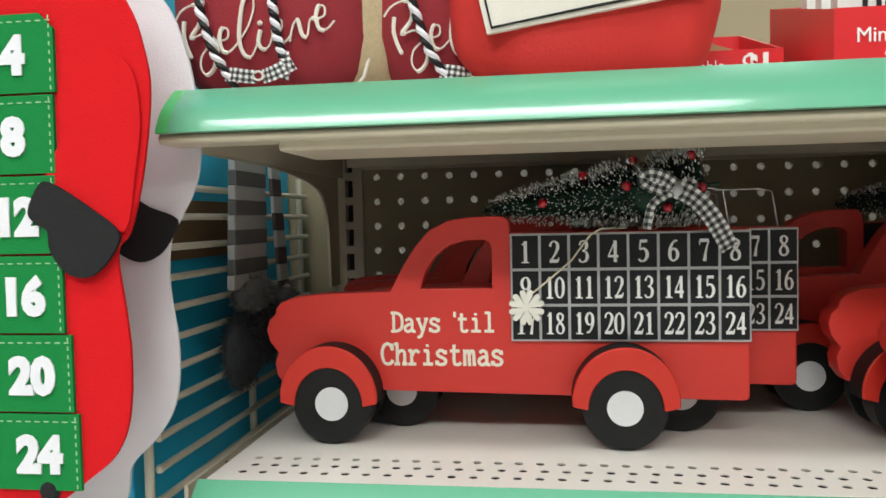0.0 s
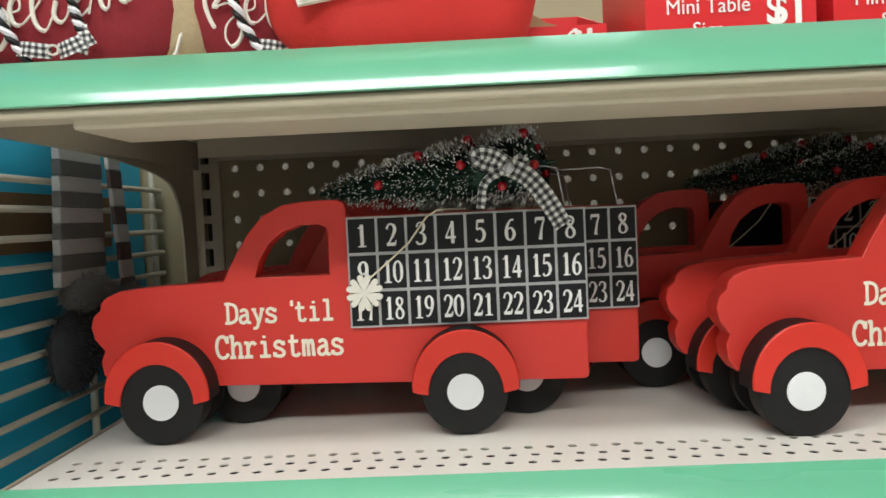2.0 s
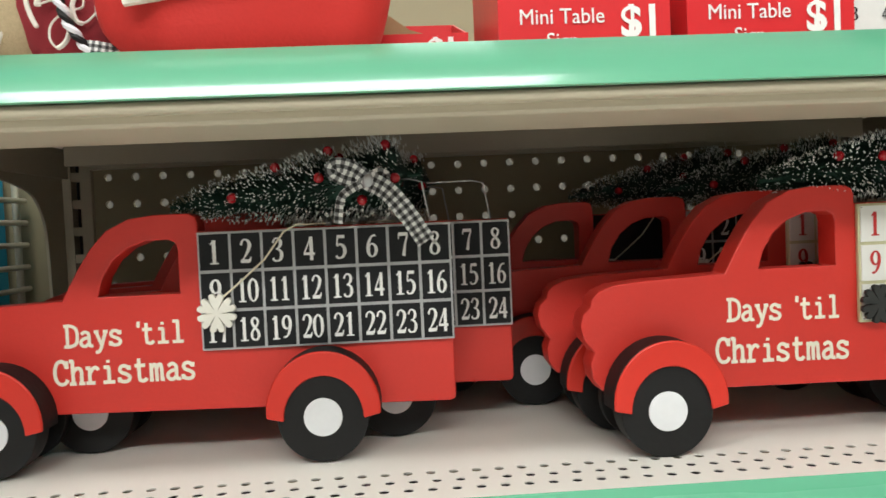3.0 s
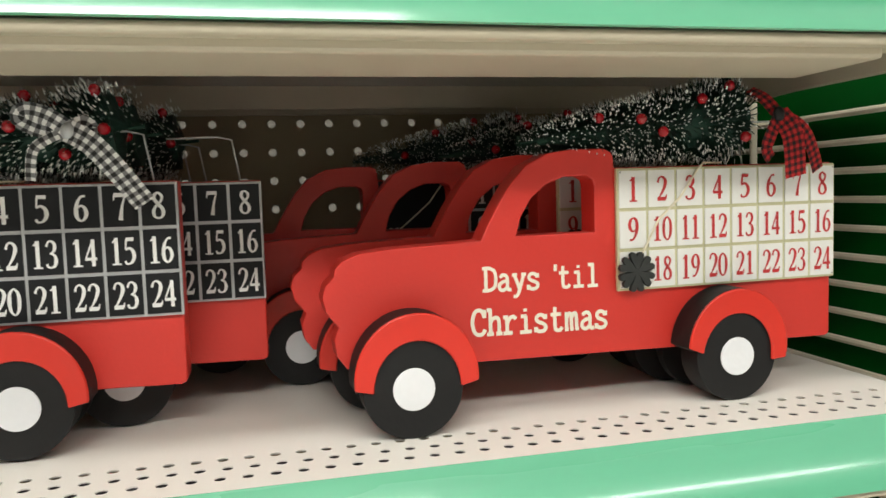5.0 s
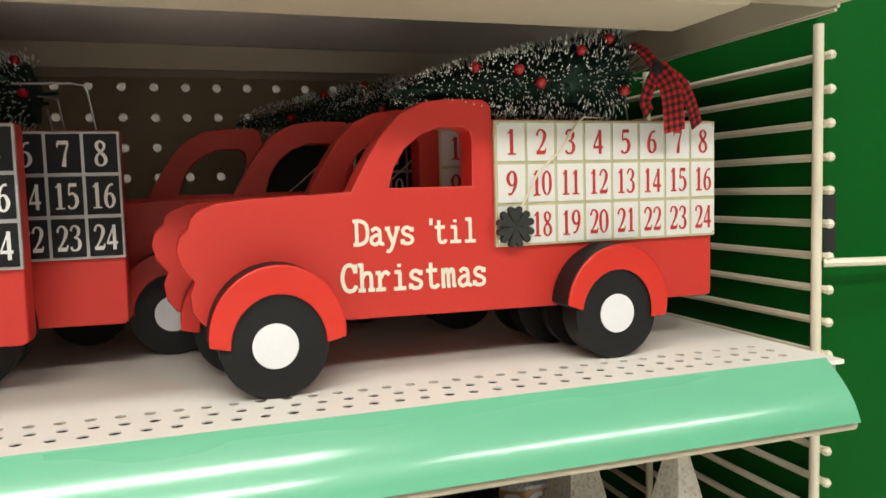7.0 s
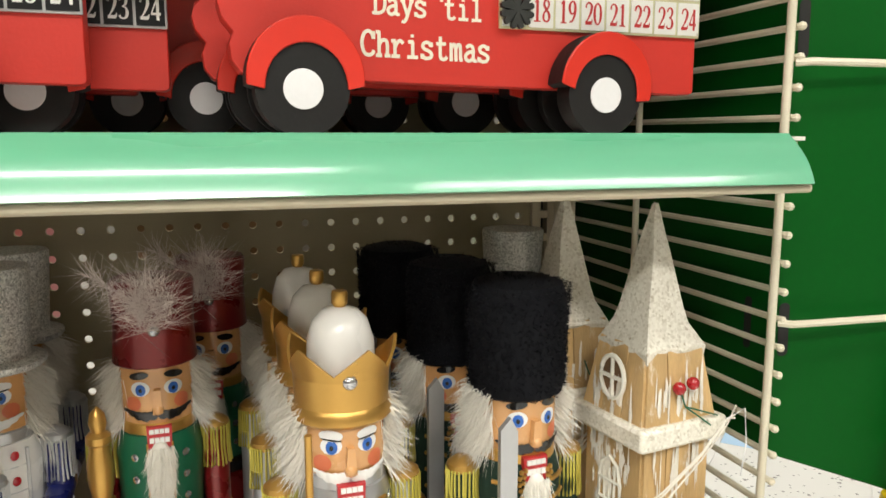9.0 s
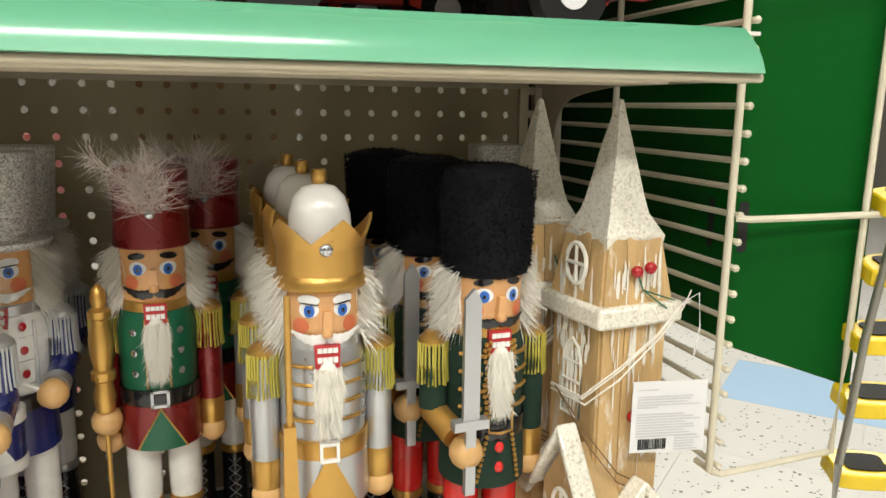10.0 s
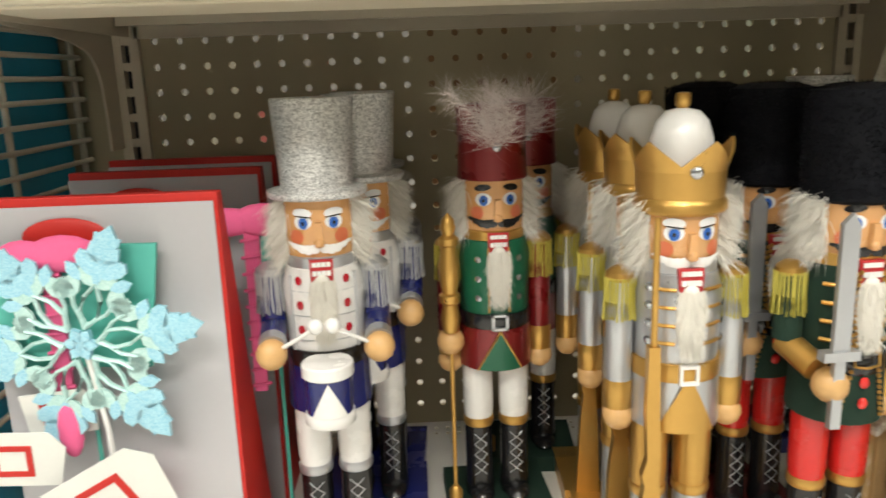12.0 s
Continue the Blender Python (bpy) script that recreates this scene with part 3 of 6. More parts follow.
def carton(name, mat, label, pts, z0, z1, drop, slots):
    """A tall card box with hand slots; pts: plan corners, drop: how far each bottom corner hangs lower."""
    t = thing(name, label, "cardboard box", pose(0, 0, 0))
    b = Build()
    lo = [b.bm.verts.new((x, y, z0 - d)) for (x, y), d in zip(pts, drop)]
    hi = [b.bm.verts.new((x, y, z1)) for x, y in pts]
    for i in range(4):
        k = (i + 1) % 4
        b.bm.faces.new((lo[i], lo[k], hi[k], hi[i]))
    b.bm.faces.new(lo[::-1])
    b.bm.faces.new(hi)
    part("shell", b.paint(mat), t, bevel=0.0015)
    for (px, py), (dx, dy), z in slots:
        nx, ny = dy * 0.0006, -dx * 0.0006
        s = Build()
        out = []
        for i in range(12):
            a = 2 * math.pi * i / 12
            out.append((0.0042 * math.cos(a), (0.016 if math.sin(a) > 0 else -0.016) + 0.0042 * math.sin(a)))
        # no hole is cut: the opening's shade is a flat dark patch
        for off, m in ((1.0, "dark"),):
            vs = [s.bm.verts.new((px + dx * u + nx * off, py + dy * u + ny * off, z + w)) for u, w in out]
            s.bm.faces.new(vs)
            s.paint(m)
        part("hand_slot", s, t, "hand slot drawn as a patch of dark shade")
    return t


G0, G1 = (0.7545, -0.309), (0.860, -0.338)
gl = math.hypot(G1[0] - G0[0], G1[1] - G0[1])
gd = ((G1[0] - G0[0]) / gl, (G1[1] - G0[1]) / gl)
carton("green_carton", "green_card", "tall dark-green glossy card box with hand slots", [G0, G1, (0.93, 0.12), (0.7545, 0.12)], 0.659, 1.5, (0, 0.036, 0.03, 0.0),
       [((0.7635, -0.3115), gd, 0.754), ((0.7545, -0.285), (0, -1), 0.754), ((0.7635, -0.3115), gd, 0.968)])
t = carton("blue_carton", "blue_card", "tall blue card box behind the wire panel", [(-0.094, -0.004), (-0.40, -0.004), (-0.40, -0.318), (-0.094, -0.318)], 0.40, 1.55, (0, 0, 0, 0), [])
part("brown_window", Build().box(-0.0945, -0.0930, -0.285, -0.075, 1.018, 1.062).paint("brown_card"), t, "torn brown card patch", smooth=False)


def far_stock(name, mat, x0, x1, z0, z1, label):
    b = Build().box(x0, x1, 0.30, 0.42, z0, z1).paint(mat)
    solo(name, b, label, "package", smooth=False)


# stock of the next aisle, glimpsed through the holes
solo("back_shelf", Build().box(XL, XR, 0.05, 0.45, DECK - 0.03, DECK).paint("deck"), "pale steel shelf of the next aisle", "shelf", smooth=False)
far_stock("stock_box", "greybox", 0.50, 0.78, DECK, 0.90, "pale boxed stock of the next aisle")
far_stock("stock_box", "pinkbox", 0.02, 0.17, DECK, 0.80, "pink boxed stock of the next aisle")
far_stock("stock_box", "brown_card", 0.26, 0.48, DECK, 0.98, "brown boxed stock of the next aisle")
far_stock("stock_box", "greybox", -0.06, 0.01, DECK, 0.86, "pale boxed stock of the next aisle")


# ---- the wooden trucks ----
def arc(cx, cz, r, a0, a1, n, rz=None):
    rz = rz or r
    return [(cx + r * math.cos(radians(a0 + (a1 - a0) * i / n)), cz + rz * math.sin(radians(a0 + (a1 - a0) * i / n))) for i in range(n + 1)]


def ribbon(b, pts, width, n_uv=1.0, normal=(0, -1, 0), cell=0.0045):
    """A flat band of cloth along the points, with its own coordinates for the weave."""
    uv = b.bm.loops.layers.uv.verify()
    pts = [Vector(p) for p in pts]
    run = 0.0
    prev = None
    for i, p in enumerate(pts):
        d = (pts[min(i + 1, len(pts) - 1)] - pts[max(i - 1, 0)]).normalized()
        side = d.cross(Vector(normal)).normalized() * width / 2
        if i:
            run += (p - pts[i - 1]).length
        cur = (b.bm.verts.new(p - side), b.bm.verts.new(p + side), run)
        if prev:
            f = b.bm.faces.new((prev[0], prev[1], cur[1], cur[0]))
            for lp, (u, v) in zip(f.loops, ((0, prev[2]), (width, prev[2]), (width, cur[2]), (0, cur[2]))):
                lp[uv].uv = (u / cell, v / cell)
        prev = cur
    return b


def flake(b, cx, cz, r, y0, y1):
    out = []
    for k in range(6):
        a = 60 * k
        for da, rr in ((-30, 0.36), (-27, 0.74), (-23, 0.95), (-13, 1.0), (-5, 0.93), (0, 0.74), (5, 0.93), (13, 1.0), (23, 0.95), (27, 0.74)):
            out.append((cx + rr * r * math.cos(radians(a + da + 90)), cz + rr * r * math.sin(radians(a + da + 90))))
    return b.slab(out, y0, y1)


# inked strokes: (across, up, breadth) in parts of the figure's height
RING = [(0.30, 0.97, 0.06), (0.13, 0.80, 0.13), (0.09, 0.50, 0.17), (0.13, 0.20, 0.13), (0.30, 0.03, 0.06), (0.47, 0.20, 0.13), (0.51, 0.50, 0.17), (0.47, 0.80, 0.13), (0.30, 0.97, 0.06)]
SIX = [(0.48, 0.91, 0.09), (0.31, 0.88, 0.08), (0.16, 0.64, 0.14), (0.11, 0.34, 0.17), (0.16, 0.12, 0.13), (0.30, 0.03, 0.07), (0.44, 0.14, 0.13), (0.49, 0.31, 0.16), (0.43, 0.49, 0.13), (0.30, 0.57, 0.07), (0.17, 0.49, 0.07)]
FIGURES = {
    "0": [RING],
    "1": [[(0.32, 0.0, 0.17), (0.32, 0.5, 0.17), (0.32, 0.99, 0.17)], [(0.14, 0.83, 0.05), (0.24, 0.88, 0.08), (0.34, 0.97, 0.08)], [(0.12, 0.03, 0.06), (0.52, 0.03, 0.06)]],
    "2": [[(0.10, 0.74, 0.12), (0.16, 0.90, 0.09), (0.30, 0.97, 0.07), (0.45, 0.88, 0.13), (0.49, 0.72, 0.17), (0.40, 0.48, 0.13), (0.24, 0.24, 0.08), (0.10, 0.08, 0.06)], [(0.07, 0.08, 0.15), (0.50, 0.08, 0.15)], [(0.49, 0.08, 0.10), (0.54, 0.25, 0.05)]],
    "3": [[(0.10, 0.78, 0.10), (0.18, 0.93, 0.08), (0.31, 0.97, 0.07), (0.45, 0.86, 0.14), (0.45, 0.70, 0.15), (0.36, 0.57, 0.08), (0.24, 0.53, 0.06)], [(0.24, 0.53, 0.06), (0.42, 0.47, 0.10), (0.49, 0.28, 0.17), (0.42, 0.09, 0.12), (0.28, 0.03, 0.07), (0.14, 0.06, 0.09), (0.09, 0.16, 0.12)]],
    "4": [[(0.40, 0.0, 0.16), (0.40, 0.97, 0.16)], [(0.40, 0.95, 0.07), (0.07, 0.30, 0.07)], [(0.04, 0.27, 0.11), (0.56, 0.27, 0.11)]],
    "5": [[(0.15, 0.92, 0.13), (0.50, 0.92, 0.14)], [(0.17, 0.94, 0.08), (0.13, 0.55, 0.08)], [(0.13, 0.54, 0.07), (0.30, 0.60, 0.09), (0.45, 0.48, 0.15), (0.49, 0.29, 0.17), (0.40, 0.10, 0.12), (0.26, 0.03, 0.07), (0.14, 0.05, 0.09), (0.09, 0.14, 0.11)]],
    "6": [SIX],
    "7": [[(0.08, 0.91, 0.15), (0.52, 0.91, 0.15)], [(0.51, 0.88, 0.07), (0.38, 0.50, 0.10), (0.30, 0.0, 0.18)], [(0.09, 0.90, 0.08), (0.07, 0.72, 0.04)]],
    "8": [[(0.30, 0.97, 0.07), (0.17, 0.87, 0.13), (0.16, 0.72, 0.14), (0.30, 0.54, 0.13), (0.45, 0.38, 0.14), (0.49, 0.22, 0.15), (0.42, 0.08, 0.10), (0.30, 0.03, 0.07), (0.15, 0.10, 0.11), (0.11, 0.25, 0.14), (0.17, 0.42, 0.10), (0.30, 0.54, 0.10), (0.43, 0.68, 0.10), (0.45, 0.84, 0.12), (0.30, 0.97, 0.07)]],
    "9": [[(0.60 - u, 1.0 - v, w) for u, v, w in SIX]],
}
# typewriter letters: even strokes with slab feet, (across, up) in parts of the capital's height
TYPED = {
    "D": [[(0.17, 0.0), (0.17, 1.0)], [(0.02, 0.96), (0.32, 0.96), (0.55, 0.82), (0.61, 0.5), (0.55, 0.18), (0.32, 0.04), (0.02, 0.04)]],
    "a": [[(0.12, 0.56), (0.27, 0.66), (0.42, 0.60), (0.46, 0.42), (0.46, 0.12), (0.52, 0.03), (0.63, 0.04)], [(0.46, 0.40), (0.25, 0.37), (0.10, 0.24), (0.13, 0.08), (0.28, 0.02), (0.46, 0.15)]],
    "y": [[(0.12, 0.64), (0.33, 0.06)], [(0.53, 0.64), (0.30, -0.08), (0.18, -0.26), (0.06, -0.24)], [(0.01, 0.65), (0.23, 0.65)], [(0.42, 0.65), (0.63, 0.65)]],
    "s": [[(0.47, 0.52), (0.37, 0.65), (0.20, 0.66), (0.10, 0.54), (0.17, 0.41), (0.38, 0.32), (0.50, 0.20), (0.44, 0.06), (0.28, 0.02), (0.14, 0.06), (0.09, 0.17)], [(0.49, 0.68), (0.49, 0.49)], [(0.07, 0.21), (0.07, 0.0)]],
    "'": [[(0.16, 1.02), (0.15, 0.74)]],
    "t": [[(0.24, 0.94), (0.24, 0.16), (0.33, 0.03), (0.46, 0.03), (0.55, 0.13)], [(0.05, 0.65), (0.50, 0.65)]],
    "i": [[(0.31, 0.03), (0.31, 0.65)], [(0.10, 0.65), (0.35, 0.65)], [(0.06, 0.04), (0.55, 0.04)], [(0.29, 0.83), (0.29, 0.95)]],
    "l": [[(0.31, 0.03), (0.31, 1.0)], [(0.09, 0.96), (0.35, 0.96)], [(0.06, 0.04), (0.55, 0.04)]],
    "C": [[(0.56, 0.68), (0.49, 0.89), (0.34, 0.97), (0.16, 0.86), (0.07, 0.5), (0.16, 0.14), (0.34, 0.03), (0.50, 0.08), (0.59, 0.22)], [(0.57, 0.98), (0.57, 0.66)]],
    "h": [[(0.15, 0.03), (0.15, 1.0)], [(0.01, 0.96), (0.19, 0.96)], [(0.15, 0.46), (0.26, 0.62), (0.41, 0.65), (0.50, 0.52), (0.50, 0.03)], [(0.0, 0.04), (0.28, 0.04)], [(0.38, 0.04), (0.64, 0.04)]],
    "r": [[(0.18, 0.03), (0.18, 0.65)], [(0.02, 0.65), (0.22, 0.65)], [(0.18, 0.40), (0.30, 0.60), (0.44, 0.66), (0.55, 0.55)], [(0.02, 0.04), (0.40, 0.04)]],
    "m": [[(0.08, 0.03), (0.08, 0.65)], [(0.0, 0.65), (0.11, 0.65)], [(0.08, 0.48), (0.18, 0.65), (0.28, 0.58), (0.30, 0.03)], [(0.30, 0.48), (0.40, 0.65), (0.50, 0.58), (0.52, 0.03)], [(0.0, 0.04), (0.17, 0.04)], [(0.24, 0.04), (0.38, 0.04)], [(0.46, 0.04), (0.62, 0.04)]],
}
INKED = {}


def inked(name, strokes, high, wide, mat):
    """Flat printed strokes that face -y, standing on the line at the middle of the figure's width."""
    key = (name, high, wide, mat)
    if key not in INKED:
        b = Build()
        for k, line in enumerate(strokes):
            pts = spline([p if len(p) == 3 else (*p, 0.150) for p in line], 5) if len(line) > 2 else [p if len(p) == 3 else (*p, 0.150) for p in line]
            prev = None
            for i, (u, v, w) in enumerate(pts):
                p, q = pts[max(i - 1, 0)], pts[min(i + 1, len(pts) - 1)]
                d = Vector((q[0] - p[0], q[1] - p[1])).normalized()
                n = Vector((-d.y, d.x)) * w / 2
                cur = [b.bm.verts.new(((u + e * n.x) * wide, -0.00002 * k, (v + e * n.y) * high)) for e in (-1, 1)]
                if prev:
                    b.bm.faces.new((prev[0], prev[1], cur[1], cur[0]))
                prev = cur
        INKED[key] = b.paint(mat).data("letter", False)
    return INKED[key]


def brush_tree(seed, count=5200):
    """A frosted bottle-brush tree lying along x, tip at the start."""
    rnd = random.Random(seed)
    needles, frost = Build(), Build()
    L = 0.146
    for i in range(count):
        s = rnd.random() ** 0.62
        r = 0.004 + 0.0268 * s ** 0.66
        if s > 0.73:
            gap = 0.42 if 0.735 < s < 0.79 else 1.0
            r *= 0.96 * gap
        a = rnd.uniform(0, 2 * math.pi)
        ax = Vector((s * L, 0, 0.014 * s))
        d = Vector((-0.32 + rnd.gauss(0, 0.12), math.cos(a), math.sin(a))).normalized()
        tip = ax + d * r * rnd.uniform(0.8, 1.08)
        base = ax + d * 0.001
        side = d.cross(Vector((1, 0, 0))).normalized() * 0.00035
        cut = base.lerp(tip, 0.89)
        v = [needles.bm.verts.new(p) for p in (base - side, base + side, cut + side, cut - side)]
        needles.bm.faces.new(v)
        if rnd.random() < 0.42:
            w = side * 1.3
            up = d.cross(side).normalized() * 0.0005
            q = [frost.bm.verts.new(p) for p in (cut - w, cut + up, cut + w, cut - up, tip)]
            for k in range(4):
                frost.bm.faces.new((q[k], q[(k + 1) % 4], q[4]))
        else:
            needles.bm.faces.new([needles.bm.verts.new(p) for p in (cut - side, cut + side, tip)])
    stem = Build().tube([(0.01, 0, 0.001), (L * 0.5, 0, 0.007), (L * 0.96, 0, 0.0135)], 0.002, 10, 0.019).tube([(0, 0, 0), (L + 0.008, 0, 0.0145)], 0.0012, 6).paint("needle")
    return needles.paint("needle").data("bristles", False), frost.paint("frost").data("frost", False), stem.data("stem")


TREES = [brush_tree(3), brush_tree(8)]
BERRIES = [[(0.040, 0.000, 0.0125), (0.066, 0.0150, 0.0180), (0.093, 0.0045, 0.0205), (0.098, 0.0205, 0.0225), (0.133, 0.0190, 0.0250), (0.138, -0.002, 0.0250), (0.118, -0.012, 0.0235)],
           [(0.068, 0.0055, 0.0185), (0.081, -0.0032, 0.0195), (0.107, 0.0131, 0.0230), (0.127, 0.0190, 0.0255), (0.1336, -0.0120, 0.0258), (0.045, 0.0090, 0.0135)]]


def wooden_truck(m, dark, label, bow, seed, slide=0.0, hubs=((0.0, 0.0270), (0.195, 0.0270)), guards=((0.0, 0), (0.195, 0)), lettering=(0.0, 0.0, 0.0), marker=0.0903, shade_black=0):
    t = thing("wooden_truck", label, "toy truck", m, group="countdown trucks")
    TH = 0.018
    cab = [(0.042, 0.101), (0.046, 0.109), (0.052, 0.1195), (0.0595, 0.131), (0.0695, 0.142), (0.083, 0.1485), (0.098, 0.1505), (0.118, 0.1505), (0.1225, 0.1485), (0.1240, 0.144), (0.1240, 0.1395)]
    nose = [(-0.024, 0.034), (-0.035, 0.036), (-0.0400, 0.043), (-0.0412, 0.052), (-0.0385, 0.0585), (-0.0445, 0.066), (-0.0466, 0.074), (-0.0446, 0.0815), (-0.0400, 0.0855), (-0.0395, 0.0895), (-0.0350, 0.0940), (-0.0265, 0.0972), (-0.009, 0.0990), (0.023, 0.1002)]
    tail = [(0.2755, 0.1395), (0.2755, 0.0325), (0.2745, 0.0300), (0.2720, 0.0290)]
    win = [(0.063, 0.1025), (0.0660, 0.113), (0.0725, 0.1235), (0.0820, 0.1310), (0.0930, 0.1350), (0.1065, 0.1352), (0.1105, 0.1330), (0.1115, 0.1290), (0.1115, 0.1025)]
    b = Build().slab(nose + cab + tail, 0.0, TH, [win]).paint("truck")
    body = part("body", b, t, bevel=0.0007)
    for word, z, x0, x1, high, shift in (("Days 'til", 0.0733, 0.0418, 0.1140, 0.0134, lettering[0]), ("Christmas", 0.0508, 0.0345, 0.1195, 0.0148, lettering[1])):
        steps = [{" ": 0.50, "'": 0.26}.get(c, 0.66) for c in word]
        wide = (x1 - x0) / sum(steps)
        run = x0
        for c, step in zip(word, steps):
            if c != " ":
                o = part("letter", inked(c, TYPED[c], high, wide, "text_cream"), body)
                o.location = (run, -0.0004, z + shift + lettering[2] * (run - 0.04))
            run += step * wide
    # fenders: a red face on a black-painted block; wheels a little proud of them
    for fx, lean in guards:
        outer = arc(0.0, 0.0, 0.0335, 185, -5, 22, 0.0352)
        inner = arc(0.0, -0.0045, 0.0232, -2, 182, 18, 0.0250)
        co, si = math.cos(radians(lean)), math.sin(radians(lean))
        shape = [(fx + co * u - si * w, 0.0315 + si * u + co * w) for u, w in outer + inner]
        guard = part("fender", Build().slab(shape, -0.0205, -0.0186).paint("fender"), t, "bright red fender", bevel=0.0009)
        part("fender_block", Build().slab([(fx + co * u - si * w, 0.0315 + si * u + co * w) for u, w in outer + arc(0.0, -0.0040, 0.0285, -2, 182, 18, 0.0290)], -0.0185, -0.0001).paint("tyre"), guard, "black painted fender side", bevel=0.0004)
    for hx, hz in hubs:
        for y0, y1 in ((-0.0184, -0.002), (TH + 0.001, TH + 0.008)):
            w = Build()
            w.slab(arc(hx, hz, 0.0268, 0, 354, 40), y0, y1).paint("tyre")
            wh = part("wheel", w, t, "black wooden wheel", bevel=0.0009)
            yc = y0 if y0 < 0 else y1
            s = -1 if y0 < 0 else 1
            part("hub_cap", Build().slab(arc(hx, hz - 0.0004, 0.0113, 0, 350, 32), yc, yc + s * 0.0009).paint("hub"), wh, "white round hub cap", bevel=0.0003)
    # calendar plate; on the rearmost trucks deep shade is painted as plain black
    plate = part("calendar", Build().box(0.1240, 0.2760, -0.0030, -0.0002, 0.0675, 0.1388).paint("cell_black" if shade_black else "tin" if dark else "ivory_tin"), t, "tin calendar plate, numbered 1 to 24 unless blacked out for shade", smooth=False, bevel=0.0006)
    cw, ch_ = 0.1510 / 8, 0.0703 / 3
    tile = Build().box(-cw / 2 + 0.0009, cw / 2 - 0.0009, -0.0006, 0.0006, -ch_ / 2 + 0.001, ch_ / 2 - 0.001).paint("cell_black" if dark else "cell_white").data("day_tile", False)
    for k in range(0 if shade_black else 24):
        cx, cz = 0.1245 + cw * (k % 8 + 0.5), 0.1383 - ch_ * (k // 8 + 0.5)
        o = part("day_tile", tile, plate)
        o.location = (cx, -0.0032, cz)
        figures = str(k + 1)
        wide = 0.0128 if len(figures) < 2 else 0.0111
        for j, c in enumerate(figures):
            o = part("day_number", inked(c, FIGURES[c], 0.0145, wide, "num_white" if dark else "num_red"), plate)
            o.location = (cx + wide * (0.60 * (j - len(figures) / 2)), -0.0041, cz - 0.0073)
    for cx, cz in ((0.1262, 0.1365), (0.2740, 0.1365), (0.1262, 0.0698), (0.2740, 0.0698)):
        part("nail", Build().ball((cx, -0.0032, cz), 0.0008, 8).paint("tyre"), plate)
    # snowflake marker on its string
    f = Build()
    flake(f, 0.1345, marker, 0.0120, -0.0075, -0.0046).paint("flake_white" if dark else "flake_black")
    part("snowflake_marker", f, t, "wooden snowflake day marker", bevel=0.0004)
    s = Build().tube([(0.1380, -0.0052, marker + 0.0090), (0.1500, -0.0055, 0.1090), (0.1640, -0.0055, 0.1210), (0.1760, -0.0050, 0.1370), (0.1830, -0.0010, 0.1410), (0.200, 0.006, 0.1410)], 0.00065, 6).paint("string")
    part("string", s, t)
    # tree tied on the bed
    tree = new("bottle_brush_tree")
    tree.parent = t
    tagged(tree, "frosted green bottle-brush tree with red berries")
    tree.matrix_basis = pose(0.1060 + slide, 0.010, 0.1545)
    for me, nm in zip(TREES[seed % 2], ("bristles", "frost", "stem")):
        part(nm, me, tree)
    for bx, dz, r in BERRIES[1 if bow == 'plaid' else 0]:
        part("berry", Build().ball((bx, -math.sqrt(max(0.0, r * r - dz * dz)), 0.014 * bx / 0.146 + dz), 0.0033, 10).paint("berry"), tree)
    # bow
    if bow:
        white = bow == "gingham"
        c = "bw_check" if white else "rb_check"
        ux, uz = (0.2285, 0.1645) if white else (0.2202, 0.1676)
        k = Build()
        if white:
            ribbon(k, spline([(ux, -0.0205, uz + 0.001), (ux - 0.008, -0.0250, uz + 0.007), (ux - 0.017, -0.0255, uz + 0.0095), (ux - 0.0205, -0.0230, uz + 0.006), (ux - 0.012, -0.0215, uz + 0.001), (ux, -0.0205, uz - 0.001)]), 0.0085, cell=0.0046)
            ribbon(k, spline([(ux, -0.0200, uz), (ux - 0.009, -0.0220, uz - 0.004), (ux - 0.016, -0.0225, uz - 0.010), (ux - 0.0185, -0.0200, uz - 0.024)]), 0.0050, cell=0.0046)
            ribbon(k, spline([(ux, -0.0210, uz), (ux + 0.010, -0.0235, uz - 0.006), (ux + 0.020, -0.0225, uz - 0.0175), (ux + 0.0325, -0.0125, uz - 0.037)]), 0.0112, cell=0.0112 / 2.4)
            ribbon(k, spline([(ux, -0.0200, uz + 0.001), (ux + 0.007, -0.0190, uz + 0.004), (ux + 0.010, -0.0160, uz + 0.001), (ux + 0.004, -0.0190, uz - 0.002)]), 0.0070, cell=0.0046)
        else:
            ribbon(k, spline([(ux - 0.008, -0.004, uz + 0.016), (ux - 0.005, -0.014, uz + 0.010), (ux, -0.0200, uz)]), 0.0085, cell=0.0042)
            ribbon(k, spline([(ux, -0.0200, uz), (ux + 0.007, -0.0235, uz - 0.012), (ux + 0.0125, -0.0200, uz - 0.0365)]), 0.0150, cell=0.0042)
            ribbon(k, spline([(ux + 0.002, -0.0190, uz), (ux + 0.015, -0.0215, uz - 0.008), (ux + 0.0235, -0.0200, uz - 0.019), (ux + 0.0325, -0.0150, uz - 0.033)]), 0.0088, cell=0.0042)
            ribbon(k, spline([(ux, -0.0200, uz - 0.002), (ux - 0.006, -0.0225, uz - 0.010), (ux - 0.009, -0.0215, uz - 0.020), (ux - 0.004, -0.0190, uz - 0.026)]), 0.0080, cell=0.0042)
        k.paint(c)
        part("bow", k, t, "black and white gingham bow" if white else "red and black plaid bow", smooth=False)
        part("knot", Build().ball((ux, -0.0205, uz), 0.0038, 10, (1, 0.7, 1.2)).paint("tin" if white else "tyre"), t)
